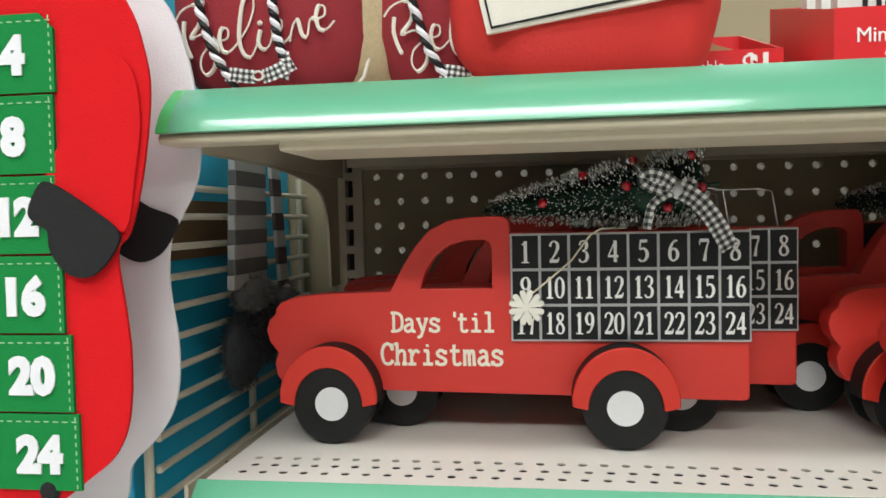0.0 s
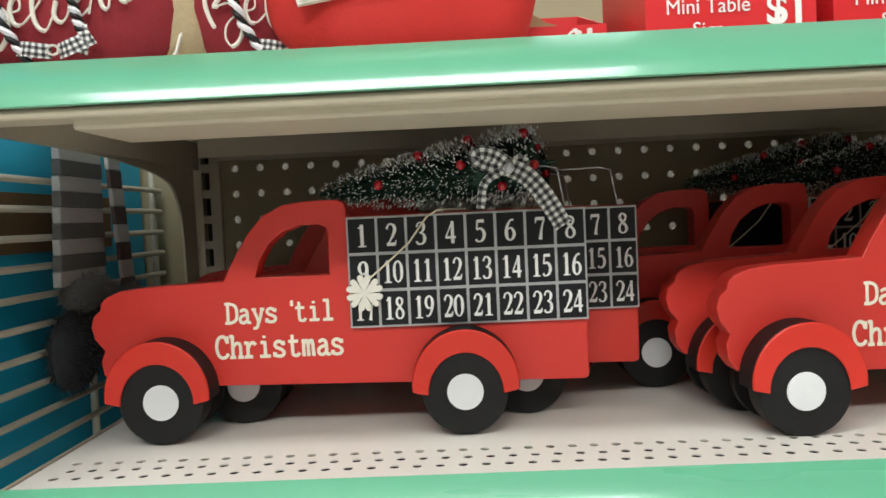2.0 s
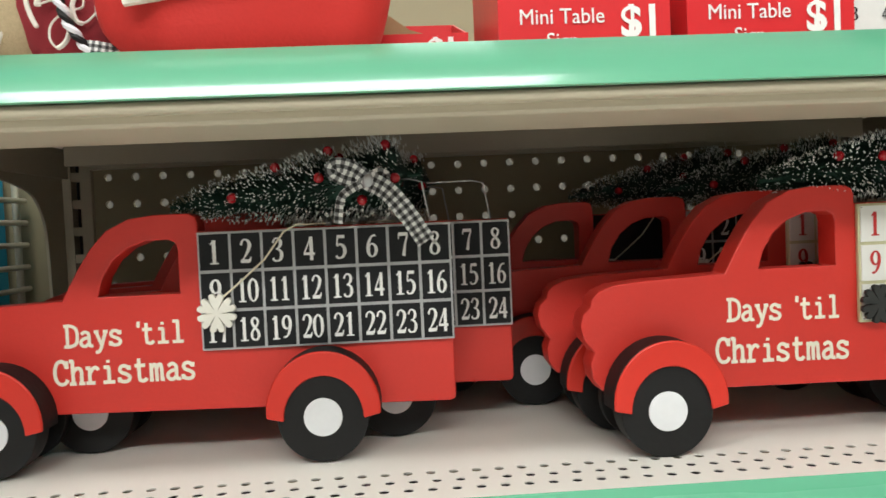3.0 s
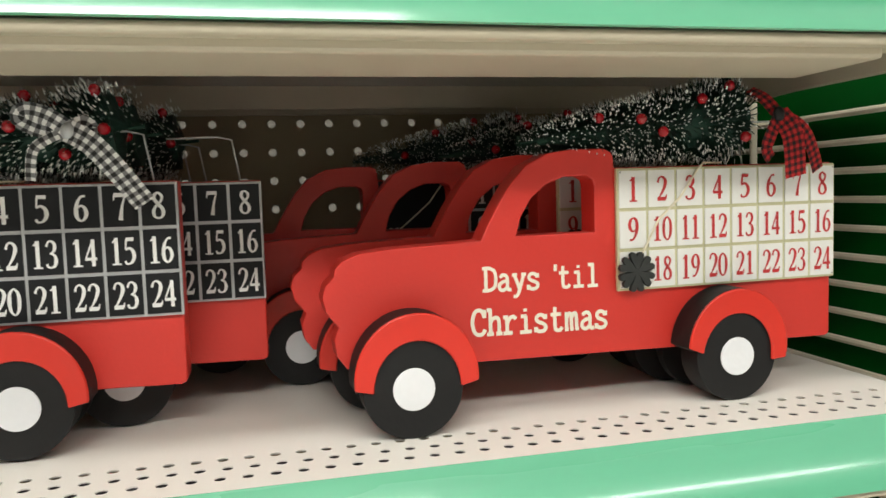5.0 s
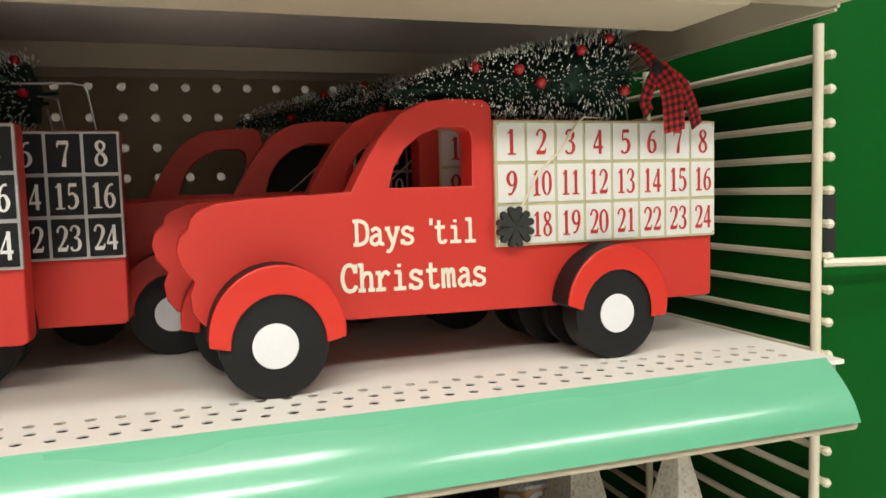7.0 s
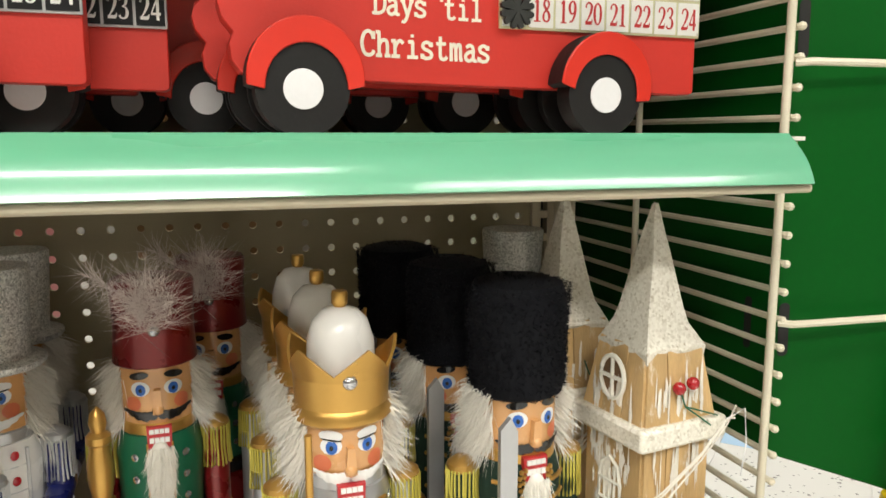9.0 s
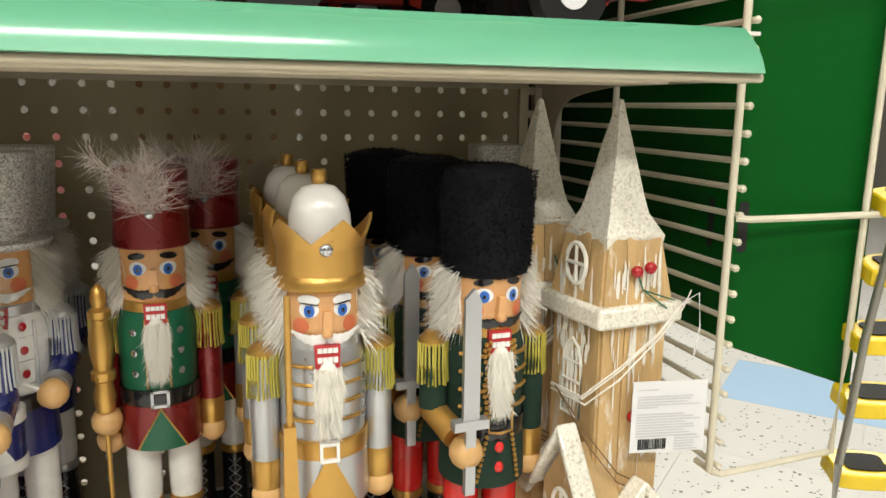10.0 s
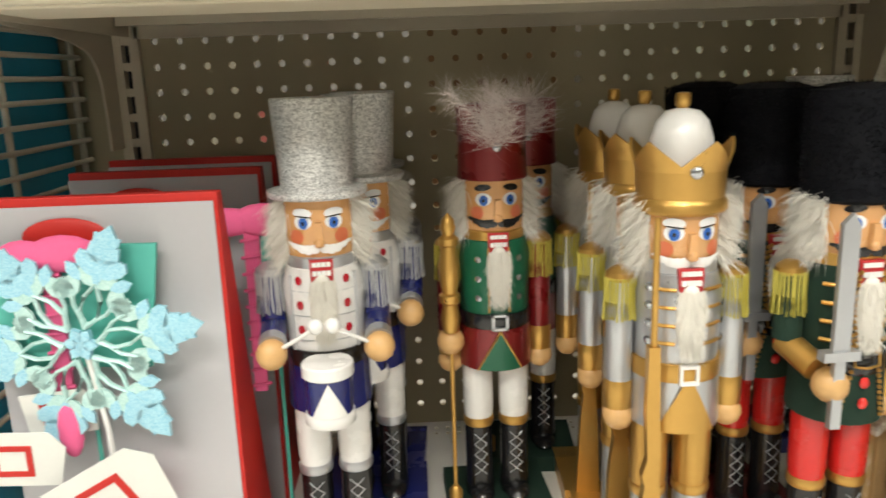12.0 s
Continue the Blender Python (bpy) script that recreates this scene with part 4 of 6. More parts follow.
    part("hook_wire", Build().tube([(0.222, 0.006, 0.1655), (0.252, 0.004, 0.1660), (0.2600, 0.002, 0.1640), (0.2640, 0.002, 0.1390)], 0.0006, 6).paint("tin"), t)
    return t


wooden_truck(pose(0.0260, -0.2660, MID, 0, 0, -0.5), True, "red wooden truck with black countdown calendar and frosted tree", "gingham", 0,
             hubs=((0.0045, 0.0280), (0.1958, 0.0280)), guards=((0.0024, 0), (0.1963, 0)))
wooden_truck(pose(0.0690, -0.2190, MID, 0, 0, -0.5), True, "red wooden truck with black countdown calendar behind another truck", "", 1, -0.04)
wooden_truck(pose(0.0450, -0.1620, MID, 0, 0, 0.5), True, "red wooden truck in the shade, third of four", "", 0)
wooden_truck(pose(0.0300, -0.1020, MID, 0, 0, -0.5), True, "red wooden truck in the shade, last of four", "", 1, shade_black=1)
wooden_truck(pose(0.4202, -0.2949, MID, 0, 0, 2.26), False, "red wooden truck with white countdown calendar and plaid bow", "plaid", 1, -0.036,
             hubs=((-0.0031, 0.0268), (0.1928, 0.0268)), guards=((-0.0010, 0), (0.1934, -9)), lettering=(-0.0008, -0.0030, -0.020), marker=0.0787)
wooden_truck(pose(0.4060, -0.2370, MID, 0, 0, 1.0), False, "red wooden truck with white countdown calendar, second in its row", "", 0)
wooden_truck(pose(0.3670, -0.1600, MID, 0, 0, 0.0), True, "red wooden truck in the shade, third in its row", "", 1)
wooden_truck(pose(0.3100, -0.1020, MID, 0, 0, 0.0), True, "red wooden truck in the shade, last in its row", "", 0, shade_black=1)


# ---- felt calendars hanging beside the shelves ----
def smooth_loop(pts, n=4):
    out = []
    k = len(pts)
    for i in range(k):
        p0, p1, p2, p3 = pts[i - 1], pts[i], pts[(i + 1) % k], pts[(i + 2) % k]
        for j in range(n):
            u = j / n
            out.append(tuple(0.5 * (2 * b + (c - a) * u + (2 * a - 5 * b + 4 * c - d) * u * u + (3 * b - a - 3 * c + d) * u ** 3) for a, b, c, d in zip(p0, p1, p2, p3)))
    return out


def felt_calendar():
    t = thing("felt_calendar", "red felt hanging advent calendar with green numbered pockets", "advent calendar", pose(0, -0.405, 0))
    body = [(-0.20, 1.20), (-0.12, 1.21), (-0.06, 1.19), (-0.036, 1.158), (-0.0275, 1.135), (-0.0245, 1.11), (-0.030, 1.07), (-0.038, 1.041), (-0.0455, 1.03), (-0.0420, 1.0), (-0.0400, 0.975), (-0.0420, 0.945), (-0.050, 0.925), (-0.066, 0.911), (-0.09, 0.895), (-0.13, 0.885), (-0.18, 0.89), (-0.22, 0.93), (-0.23, 1.05), (-0.23, 1.15)]
    part("body", Build().slab(smooth_loop(body), -0.001, 0.0012).paint("felt_red"), t)
    arm = [(-0.083, 1.066), (-0.060, 1.052), (-0.040, 1.041), (-0.033, 1.07), (-0.029, 1.10), (-0.034, 1.125), (-0.052, 1.13), (-0.066, 1.10)]
    part("sleeve", Build().slab(smooth_loop(arm), -0.0032, -0.0012).paint("felt_red"), t)
    mit = [(-0.085, 1.0655), (-0.078, 1.0665), (-0.058, 1.054), (-0.042, 1.041), (-0.045, 1.030), (-0.057, 1.0185), (-0.070, 1.0195), (-0.0795, 1.031), (-0.081, 1.042), (-0.0865, 1.0455), (-0.0915, 1.052)]
    part("mitten", Build().slab(smooth_loop(mit), -0.0058, -0.0036).paint("felt_black"), t, "black felt mitten")
    zs = [1.1545 - 0.0416 * i for i in range(7)]
    edge = (-0.0750, -0.0765, -0.0770, -0.0750, -0.0715, -0.0690)
    for r in range(6):
        xr = edge[r]
        for c in range(3):
            x1 = xr - 0.049 * c
            x0 = x1 - 0.0475
            z1, z0 = zs[r] - 0.0006, zs[r + 1] + 0.0006
            out = [(x0, z0), (x1, z0), (x1, z1 - 0.008), (x1 - 0.008, z1), (x0, z1)] if (r == 0 and c == 0) else [(x0, z0), (x1, z0), (x1, z1), (x0, z1)]
            p = part("pocket", Build().slab(out, -0.0034, -0.0012).paint("felt_green"), t, "green felt pocket")
            o = part("pocket_number", glyph(str(4 * (r + 1) - c), 0.0255, "felt_white", 0.0005, 0.0016, 0.98), p)
            o.location = (x1 - 0.0225, -0.0042, (z0 + z1) / 2 - 0.002)
            s = Build()
            n = 9
            for i in range(n):
                za = z0 + (z1 - z0) * (i + 0.25) / n
                s.box(x1 - 0.0023, x1 - 0.0017, -0.0038, -0.0033, za, za + 0.0021)
                xa = x0 + (x1 - x0) * (i + 0.25) / n
                s.box(xa, xa + 0.0028, -0.0038, -0.0033, z1 - 0.0042, z1 - 0.0036)
            part("stitching", s.paint("thread"), p, smooth=False)
    part("button", Build().ball((-0.088, -0.002, 0.905), 0.0062, 12, (1, 0.4, 1)).paint("felt_black"), t, "black felt button")


felt_calendar()


def felt_snow_calendar():
    t = thing("felt_snowman_hanging", "white felt hanging with a black mitten, behind the red one", "felt hanging", pose(0, -0.352, 0))
    body = [(-0.1549, 1.1968), (-0.0815, 1.2073), (-0.0448, 1.1758), (-0.0307, 1.1444), (-0.0249, 1.1130), (-0.0238, 1.0860), (-0.0275, 1.0658), (-0.0375, 1.0469), (-0.0440, 1.0343), (-0.0455, 1.0082), (-0.0410, 0.9700), (-0.0445, 0.9380), (-0.0574, 0.9170), (-0.0731, 0.9012), (-0.0763, 0.8844), (-0.0836, 0.8718), (-0.1130, 0.8614), (-0.1654, 0.8718), (-0.1863, 0.9976)]
    part("body", Build().slab(smooth_loop(body), -0.001, 0.0012).paint("felt_white"), t)
    mit = [(-0.0705, 1.0606), (-0.0553, 1.0543), (-0.0386, 1.0469), (-0.0427, 1.0354), (-0.0511, 1.0259), (-0.0627, 1.0223), (-0.0752, 1.0280), (-0.0773, 1.0354)]
    part("mitten", Build().slab(smooth_loop(mit), -0.0034, -0.0013).paint("felt_black"), t, "black felt mitten")


felt_snow_calendar()


def scarf_gnome():
    """A stuffed ornament with a striped scarf, hung on the wires."""
    t = thing("hanging_scarf_ornament", "grey and white knitted scarf ornament hung on the wire panel", "ornament", pose(-0.0658, 0.0764, -0.1048) @ Matrix.Scale(1.1, 4))
    n = 9
    for i in range(n):
        z1 = 1.092 - 0.0105 * i
        ya, yb = -0.263 - 0.001 * i, -0.206 - 0.0003 * i
        b = Build()
        b.slab([(ya, z1 - 0.0104), (yb, z1 - 0.0104), (yb, z1), (ya, z1)], -0.0025, 0.0030 + 0.0008 * (i % 2), axis="x")
        part("scarf_band", b.paint("pale_knit" if i % 2 == 0 else "grey_knit"), t, smooth=False, bevel=0.001)
    for i in range(8):
        z1 = 1.092 - 0.0135 * i
        ya = -0.203 + 0.0022 * i
        b = Build().slab([(ya, z1 - 0.0134), (ya + 0.020, z1 - 0.0134), (ya + 0.019, z1), (ya - 0.001, z1)], 0.0035, 0.0068, axis="x")
        part("tail_band", b.paint("bw_plain_brown" if i % 2 else "pale_knit"), t, smooth=False, bevel=0.001)
    rnd = random.Random(5)
    for nm, c, r, s, m in (("cuff", (0.004, -0.236, 0.990), 0.024, (0.45, 1.35, 0.55), "grey_knit"), ("boot", (0.003, -0.258, 0.955), 0.026, (0.38, 1.15, 1.05), "char_knit"), ("boot", (0.006, -0.228, 0.966), 0.024, (0.42, 1.0, 1.15), "char_knit"), ("tail_pom", (0.006, -0.178, 0.978), 0.016, (0.6, 1.2, 1.0), "grey_knit"), ("boot", (0.006, -0.165, 0.935), 0.02, (0.6, 1.0, 1.4), "char_knit")):
        b = Build().ball(c, r, 16, s)
        roots = []
        for _ in range(900):
            d = Vector((rnd.gauss(0, 1), rnd.gauss(0, 1), rnd.gauss(0, 1))).normalized()
            roots.append(((c[0] + s[0] * r * d.x, c[1] + s[1] * r * d.y, c[2] + s[2] * r * d.z), (d.x, d.y, d.z - 0.5)))
        b.strands(roots, 0.0052, 0.0006, 0.7, rnd=rnd)
        part(nm, b.paint(m), t)


scarf_gnome()


# ---- goods on the upper shelf ----
def pillow(b, x0, x1, y0, y1, z0, z1, sag=0.8, n=14):
    cx, cy, cz = (x0 + x1) / 2, (y0 + y1) / 2, (z0 + z1) / 2
    hx, hy, hz = (x1 - x0) / 2, (y1 - y0) / 2, (z1 - z0) / 2
    rows = []
    for j in range(1, n):
        v = math.pi * j / n
        row = []
        for i in range(2 * n):
            u = math.pi * i / n
            f = lambda c, p: math.copysign(abs(c) ** p, c)
            x = hx * f(math.sin(v), 0.45) * f(math.cos(u), 0.55)
            y = hy * f(math.sin(v), 0.45) * f(math.sin(u), 0.75)
            z = -hz * f(math.cos(v), 0.6)
            w = 1 + 0.04 * noise.noise(Vector((x * 40 + cx * 9, y * 40, z * 40)))
            row.append(b.bm.verts.new((cx + x * w, cy + y * w, max(z0, cz + z * w))))
        rows.append(row)
    for a, c in zip(rows, rows[1:]):
        m = len(a)
        for i in range(m):
            b.bm.faces.new((a[i], a[(i + 1) % m], c[(i + 1) % m], c[i]))
    b.bm.faces.new(rows[0][::-1])
    b.bm.faces.new(rows[-1])
    return b


SCRIPT_E = [(262, 175), (298, 162), (300, 122), (272, 118), (258, 170), (275, 225), (310, 225), (345, 190)]
SCRIPT = [[(85, 75), (80, 140), (95, 200), (115, 245)],
          [(35, 70), (70, 25), (130, 0), (165, 20), (165, 90), (120, 155), (190, 140), (245, 190), (235, 290), (195, 335), (165, 300), (172, 240), (215, 195), (262, 175)],
          [(345, 190), (400, 110), (430, 20), (420, -30), (385, -20), (365, 60), (355, 170), (375, 240), (410, 255), (440, 200)],
          [(460, 130), (448, 190), (470, 222), (500, 205), (520, 150)],
          [(600, 190), (615, 120), (640, 90), (660, 160), (685, 165), (700, 90), (735, 90)]]


def believe_sack(x, y, turn, s=1.0):
    t = thing("burlap_sack", "barn-red cloth sack with white script and burlap sides", "sack", pose(x, y, TOP, 0, 0, turn), group="cloth sacks")
    part("burlap_back", pillow(Build(), -0.070 * s, 0.073 * s, -0.040, 0.05, 0.0, 0.125).paint("burlap"), t, "tan burlap back")
    part("front", pillow(Build(), -0.078 * s, 0.047 * s, -0.050, 0.02, 0.001, 0.12).paint("barn_red"), t, "barn-red cloth front")
    piping = Build().tube(spline([(0.045 * s, -0.034, 0.112), (0.0485 * s, -0.030, 0.06), (0.041 * s, -0.034, 0.012), (0.026 * s, -0.040, 0.004)], 3), 0.0011, 6).paint("patch")
    part("piping", piping, t)

    def on_cloth(p):
        u = -0.021 + (p[0] - 420) * 0.000122
        return (u, -0.0508 + 9 * max(0.0, -u - 0.05) ** 2, 0.0055 + (395 - p[1]) * 0.000122)
    strokes = SCRIPT + [SCRIPT_E, [(u + 262, v - 32) for u, v in SCRIPT_E], [(u + 470, v - 88) for u, v in SCRIPT_E]]
    for k, line in enumerate(strokes):
        fine = spline(line, 4)
        b = Build()
        for p, q in zip(fine, fine[1:]):
            w = 0.0006 + (0.0007 if q[1] > p[1] else 0.0)
            b.tube([on_cloth(p), on_cloth(q)], w, 6, w)
            b.ball(on_cloth(q), w, 6)
        part("script_stroke", b.paint("patch"), t, "white script lettering")
    part("script_dot", Build().ball(on_cloth((458, 98)), 0.0017, 8).paint("patch"), t)
    for top in ([(-0.053, -0.044, 0.075), (-0.051, -0.054, 0.05), (-0.0425, -0.056, 0.024), (-0.030, -0.055, 0.004)], [(-0.010, -0.046, 0.075), (-0.0075, -0.056, 0.052), (-0.005, -0.056, 0.033), (-0.002, -0.055, 0.0195)]):
        def at(u):
            q = u * 3
            i = min(2, int(q))
            return Vector(top[i]).lerp(Vector(top[i + 1]), q - i)
        for ph, m in ((0.0, "tyre"), (math.pi, "felt_white")):
            pts = []
            for k in range(61):
                a = ph + k * 0.62
                pts.append(at(k / 60) + Vector((math.cos(a) * 0.0013, math.sin(a) * 0.0013, 0)))
            part("rope_strand", Build().tube(pts, 0.0019, 6).paint(m), t)
    b = Build()
    ribbon(b, spline([(-0.036, -0.0555, 0.0120), (-0.030, -0.0590, 0.0110), (-0.024, -0.0590, 0.0100), (-0.018, -0.0560, 0.0098)]), 0.0078, cell=0.0034)
    ribbon(b, spline([(-0.014, -0.0560, 0.0098), (-0.008, -0.0590, 0.0108), (-0.002, -0.0585, 0.0135), (0.004, -0.0560, 0.0170)]), 0.0082, cell=0.0034)
    ribbon(b, spline([(-0.001, -0.0570, 0.0230), (0.000, -0.0580, 0.0150), (-0.002, -0.0560, 0.0080)]), 0.0058, cell=0.0034)
    part("rosette", Build().tube([(-0.016 + 0.0030 * math.cos(a * math.pi / 4), -0.0585, 0.0100 + 0.0026 * math.sin(a * math.pi / 4)) for a in range(9)], 0.0007, 6).paint("patch"), t, "small stitched cream rosette")
    part("gingham_bow", b.paint("bw_check"), t, smooth=False)
    return t


believe_sack(0.024, -0.292, 4)
believe_sack(0.138, -0.268, 12)


def red_sack():
    t = thing("red_cloth_sack", "bright red cloth sack with a cream patch", "sack", pose(0.188, -0.300, TOP, 0, 0, 4))
    b = pillow(Build(), -0.070, 0.084, -0.048, 0.006, 0.0, 0.12, n=22)
    for v in b.bm.verts:
        if v.co.y < 0:
            v.co.y += 0.004 * math.sin(v.co.x * 150 + 2) * max(0.0, 1 - v.co.z / 0.045)
    part("cloth", b.paint("satin_red"), t)
    pt = [(-0.048, 0.026), (0.070, 0.045), (0.062, 0.10), (-0.062, 0.09)]
    s = Build().slab(pt, -0.0512, -0.047).paint("patch")
    part("patch", s, t, "cream patch", smooth=False)
    q = Build()
    q.tube([(-0.0585, -0.052, 0.09), (-0.0455, -0.052, 0.029), (0.010, -0.052, 0.0385), (0.067, -0.051, 0.0475)], 0.0008, 6)
    part("stitched_line", q.paint("tyre"), t, "black stitched line")


red_sack()


def sign_tray(x, y, w, d, h, words):
    t = thing("sign_tray", "open red card tray lettered Mini Table Sign", "display box", pose(x, y, TOP), group="sign trays")
    part("bottom", Build().box(0.0016, w - 0.0016, 0.0016, d - 0.0016, 0.0, 0.0015).paint("carton_red"), t, smooth=False)
    part("front_panel", Build().box(0, w, 0, 0.0015, 0.0, h).paint("carton_red"), t, smooth=False)
    part("back_panel", Build().box(0, w, d - 0.0015, d, 0.0, h + 0.03).paint("carton_red"), t, smooth=False)
    for xa in (0.0, w - 0.0015):
        part("side_panel", Build().slab([(0.0016, 0.0), (d - 0.0016, 0.0), (d - 0.0016, h + 0.03), (0.0016, h)], xa, xa + 0.0015, axis="x").paint("carton_red"), t, smooth=False)
    part("lining", Build().box(0.002, w - 0.002, 0.0016, d - 0.002, 0.0016, 0.008).paint("kraft"), t, smooth=False)
    for body, size, cx, cz, fat in words:
        o = part("lettering", glyph(body, size, "num_white", 0.0002, fat, 0.95), t, "white lettering")
        o.location = (cx, -0.0006, cz)
    for k in range(3 if h > 0.025 else 0):
        y0 = 0.012 + k * 0.024
        p = part("table_sign", Build().box(0.006, w - 0.006, y0, y0 + 0.010, 0.009, h + 0.016 + 0.004 * k).paint("cell_white"), t, "white wooden table sign with black script", smooth=False)
        o = part("sign_script", glyph("home", 0.024, "tyre", 0.0003, 0.0002, 1.0), p)
        o.location = (w / 2, y0 - 0.0005, h + 0.006 + 0.004 * k)
    return t


WORDS = [("Mini Table", 0.0112, 0.0330, 0.0178, 0.0), ("Sign", 0.0112, 0.0330, 0.0055, 0.0), ("$1", 0.0225, 0.0745, 0.0140, 0.0006)]
sign_tray(0.3265, -0.340, 0.0900, 0.115, 0.033, WORDS)
sign_tray(0.4255, -0.340, 0.0900, 0.115, 0.033, WORDS)


def number_block():
    t = thing("number_calendar", "pale grey calendar board with small dark numbers", "calendar", pose(0.5160, -0.3050, TOP))
    board = part("board", Build().box(0.0, 0.150, 0.0, 0.012, 0.0, 0.085).paint("greybox"), t, smooth=False, bevel=0.001)
    for row in range(3):
        for k in range(7):
            o = part("number", inked(str((k + 3 + 2 * row) % 10), FIGURES[str((k + 3 + 2 * row) % 10)], 0.0075, 0.0080, "cell_black"), board)
            o.location = (0.0190 + 0.0185 * k, -0.0006, 0.0205 + 0.020 * row)


number_block()
small = sign_tray(0.2330, -0.290, 0.0830, 0.100, 0.024, [("Mini Table", 0.0095, 0.030, 0.0145, 0.0), ("$1", 0.0180, 0.068, 0.0140, 0.0007)])
part("kraft_flap", Build().slab([(0.0017, 0.008), (0.0813, 0.008), (0.0813, 0.024), (0.050, 0.034), (0.012, 0.062), (0.0017, 0.062)], 0.030, 0.0315).paint("kraft"), small, "bent brown kraft flap", smooth=False)


# ---- nutcrackers: one mesh each ----
def on_drum(b, r, ang, z, rx, rz, lift, n=14, tilt=0.0, cut=None, cy=0.0):
    """A small oval patch lying on an upright drum of radius r; ang: degrees from straight ahead."""
    pts = []
    for i in range(n):
        a = 2 * math.pi * i / n
        u, w = rx * math.cos(a), rz * math.sin(a)
        if cut is not None and w > cut * rz:
            w = cut * rz
        u, w = u * math.cos(tilt) - w * math.sin(tilt), u * math.sin(tilt) + w * math.cos(tilt)
        q = radians(ang) + u / r
        pts.append(b.bm.verts.new(((r + lift) * math.sin(q), cy - (r + lift) * math.cos(q), z + w)))
    c = b.bm.verts.new(((r + lift * 1.6) * math.sin(radians(ang)), cy - (r + lift * 1.6) * math.cos(radians(ang)), z))
    for i in range(n):
        b.bm.faces.new((pts[i], pts[(i + 1) % n], c))
    return b


def fur_on_drum(b, r, z0, z1, a0, a1, count, length, width, rnd, down=0.6, out=0.7, cy=0.0, wave=0.35):
    roots = []
    for _ in range(count):
        a = radians(rnd.uniform(a0, a1))
        z = rnd.uniform(z0, z1)
        roots.append(((r * math.sin(a), cy - r * math.cos(a), z), (out * math.sin(a), -out * math.cos(a), -down)))
    return b.strands(roots, length, width, wave, 0.1, rnd)


def wedge(b, r, cy, half, z0, z1, flat=0.0, n=8):
    """A pointed pennant lying on a drum, wide at the bottom."""
    rows = []
    for j in range(n + 1):
        u = j / n
        h = half * (1 - u) + flat * u
        rows.append([b.bm.verts.new((r * math.sin(radians(h * k / 4)), cy - r * math.cos(radians(h * k / 4)), z0 + (z1 - z0) * u)) for k in range(-4, 5)])
    for p, q in zip(rows, rows[1:]):
        for k in range(8):
            b.bm.faces.new((p[k], p[k + 1], q[k + 1], q[k]))


def fringe(b, cx, cy, r, z, ln, mat, rnd):
    b.lathe([(r * 0.96, z), (r * 1.08, z + 0.002), (r * 1.02, z + 0.006), (r * 0.5, z + 0.010), (0.0005, z + 0.011)], 14, (cx, cy)).paint("gold" if mat == "fringe_gold" else "silver")
    for k in range(26):
        a = 2 * math.pi * k / 26 + rnd.uniform(-0.05, 0.05)
        x, y = cx + r * 1.06 * math.cos(a), cy + r * 1.06 * math.sin(a)
        b.tube([(x, y, z + 0.003), (x + rnd.uniform(-0.0006, 0.0006), y, z - ln * 0.5), (cx + r * 1.16 * math.cos(a), cy + r * 1.16 * math.sin(a), z - ln * rnd.uniform(0.93, 1.03))], 0.00085, 5)
    b.paint(mat)


def lace(b, cx, cy, r, z0, z1):
    n = 4
    for k in range(n):
        za, zb = z0 + (z1 - z0) * k / n, z0 + (z1 - z0) * (k + 1) / n
        for s in (-1, 1):
            p = []
            for i in range(4):
                q = radians(-26 + 52 * i / 3) * s
                p.append((cx + (r + 0.0004) * math.sin(q), cy - (r + 0.0004) * math.cos(q), za + (zb - za) * i / 3))
            b.tube(p, 0.00045, 5)
    b.paint("silver")


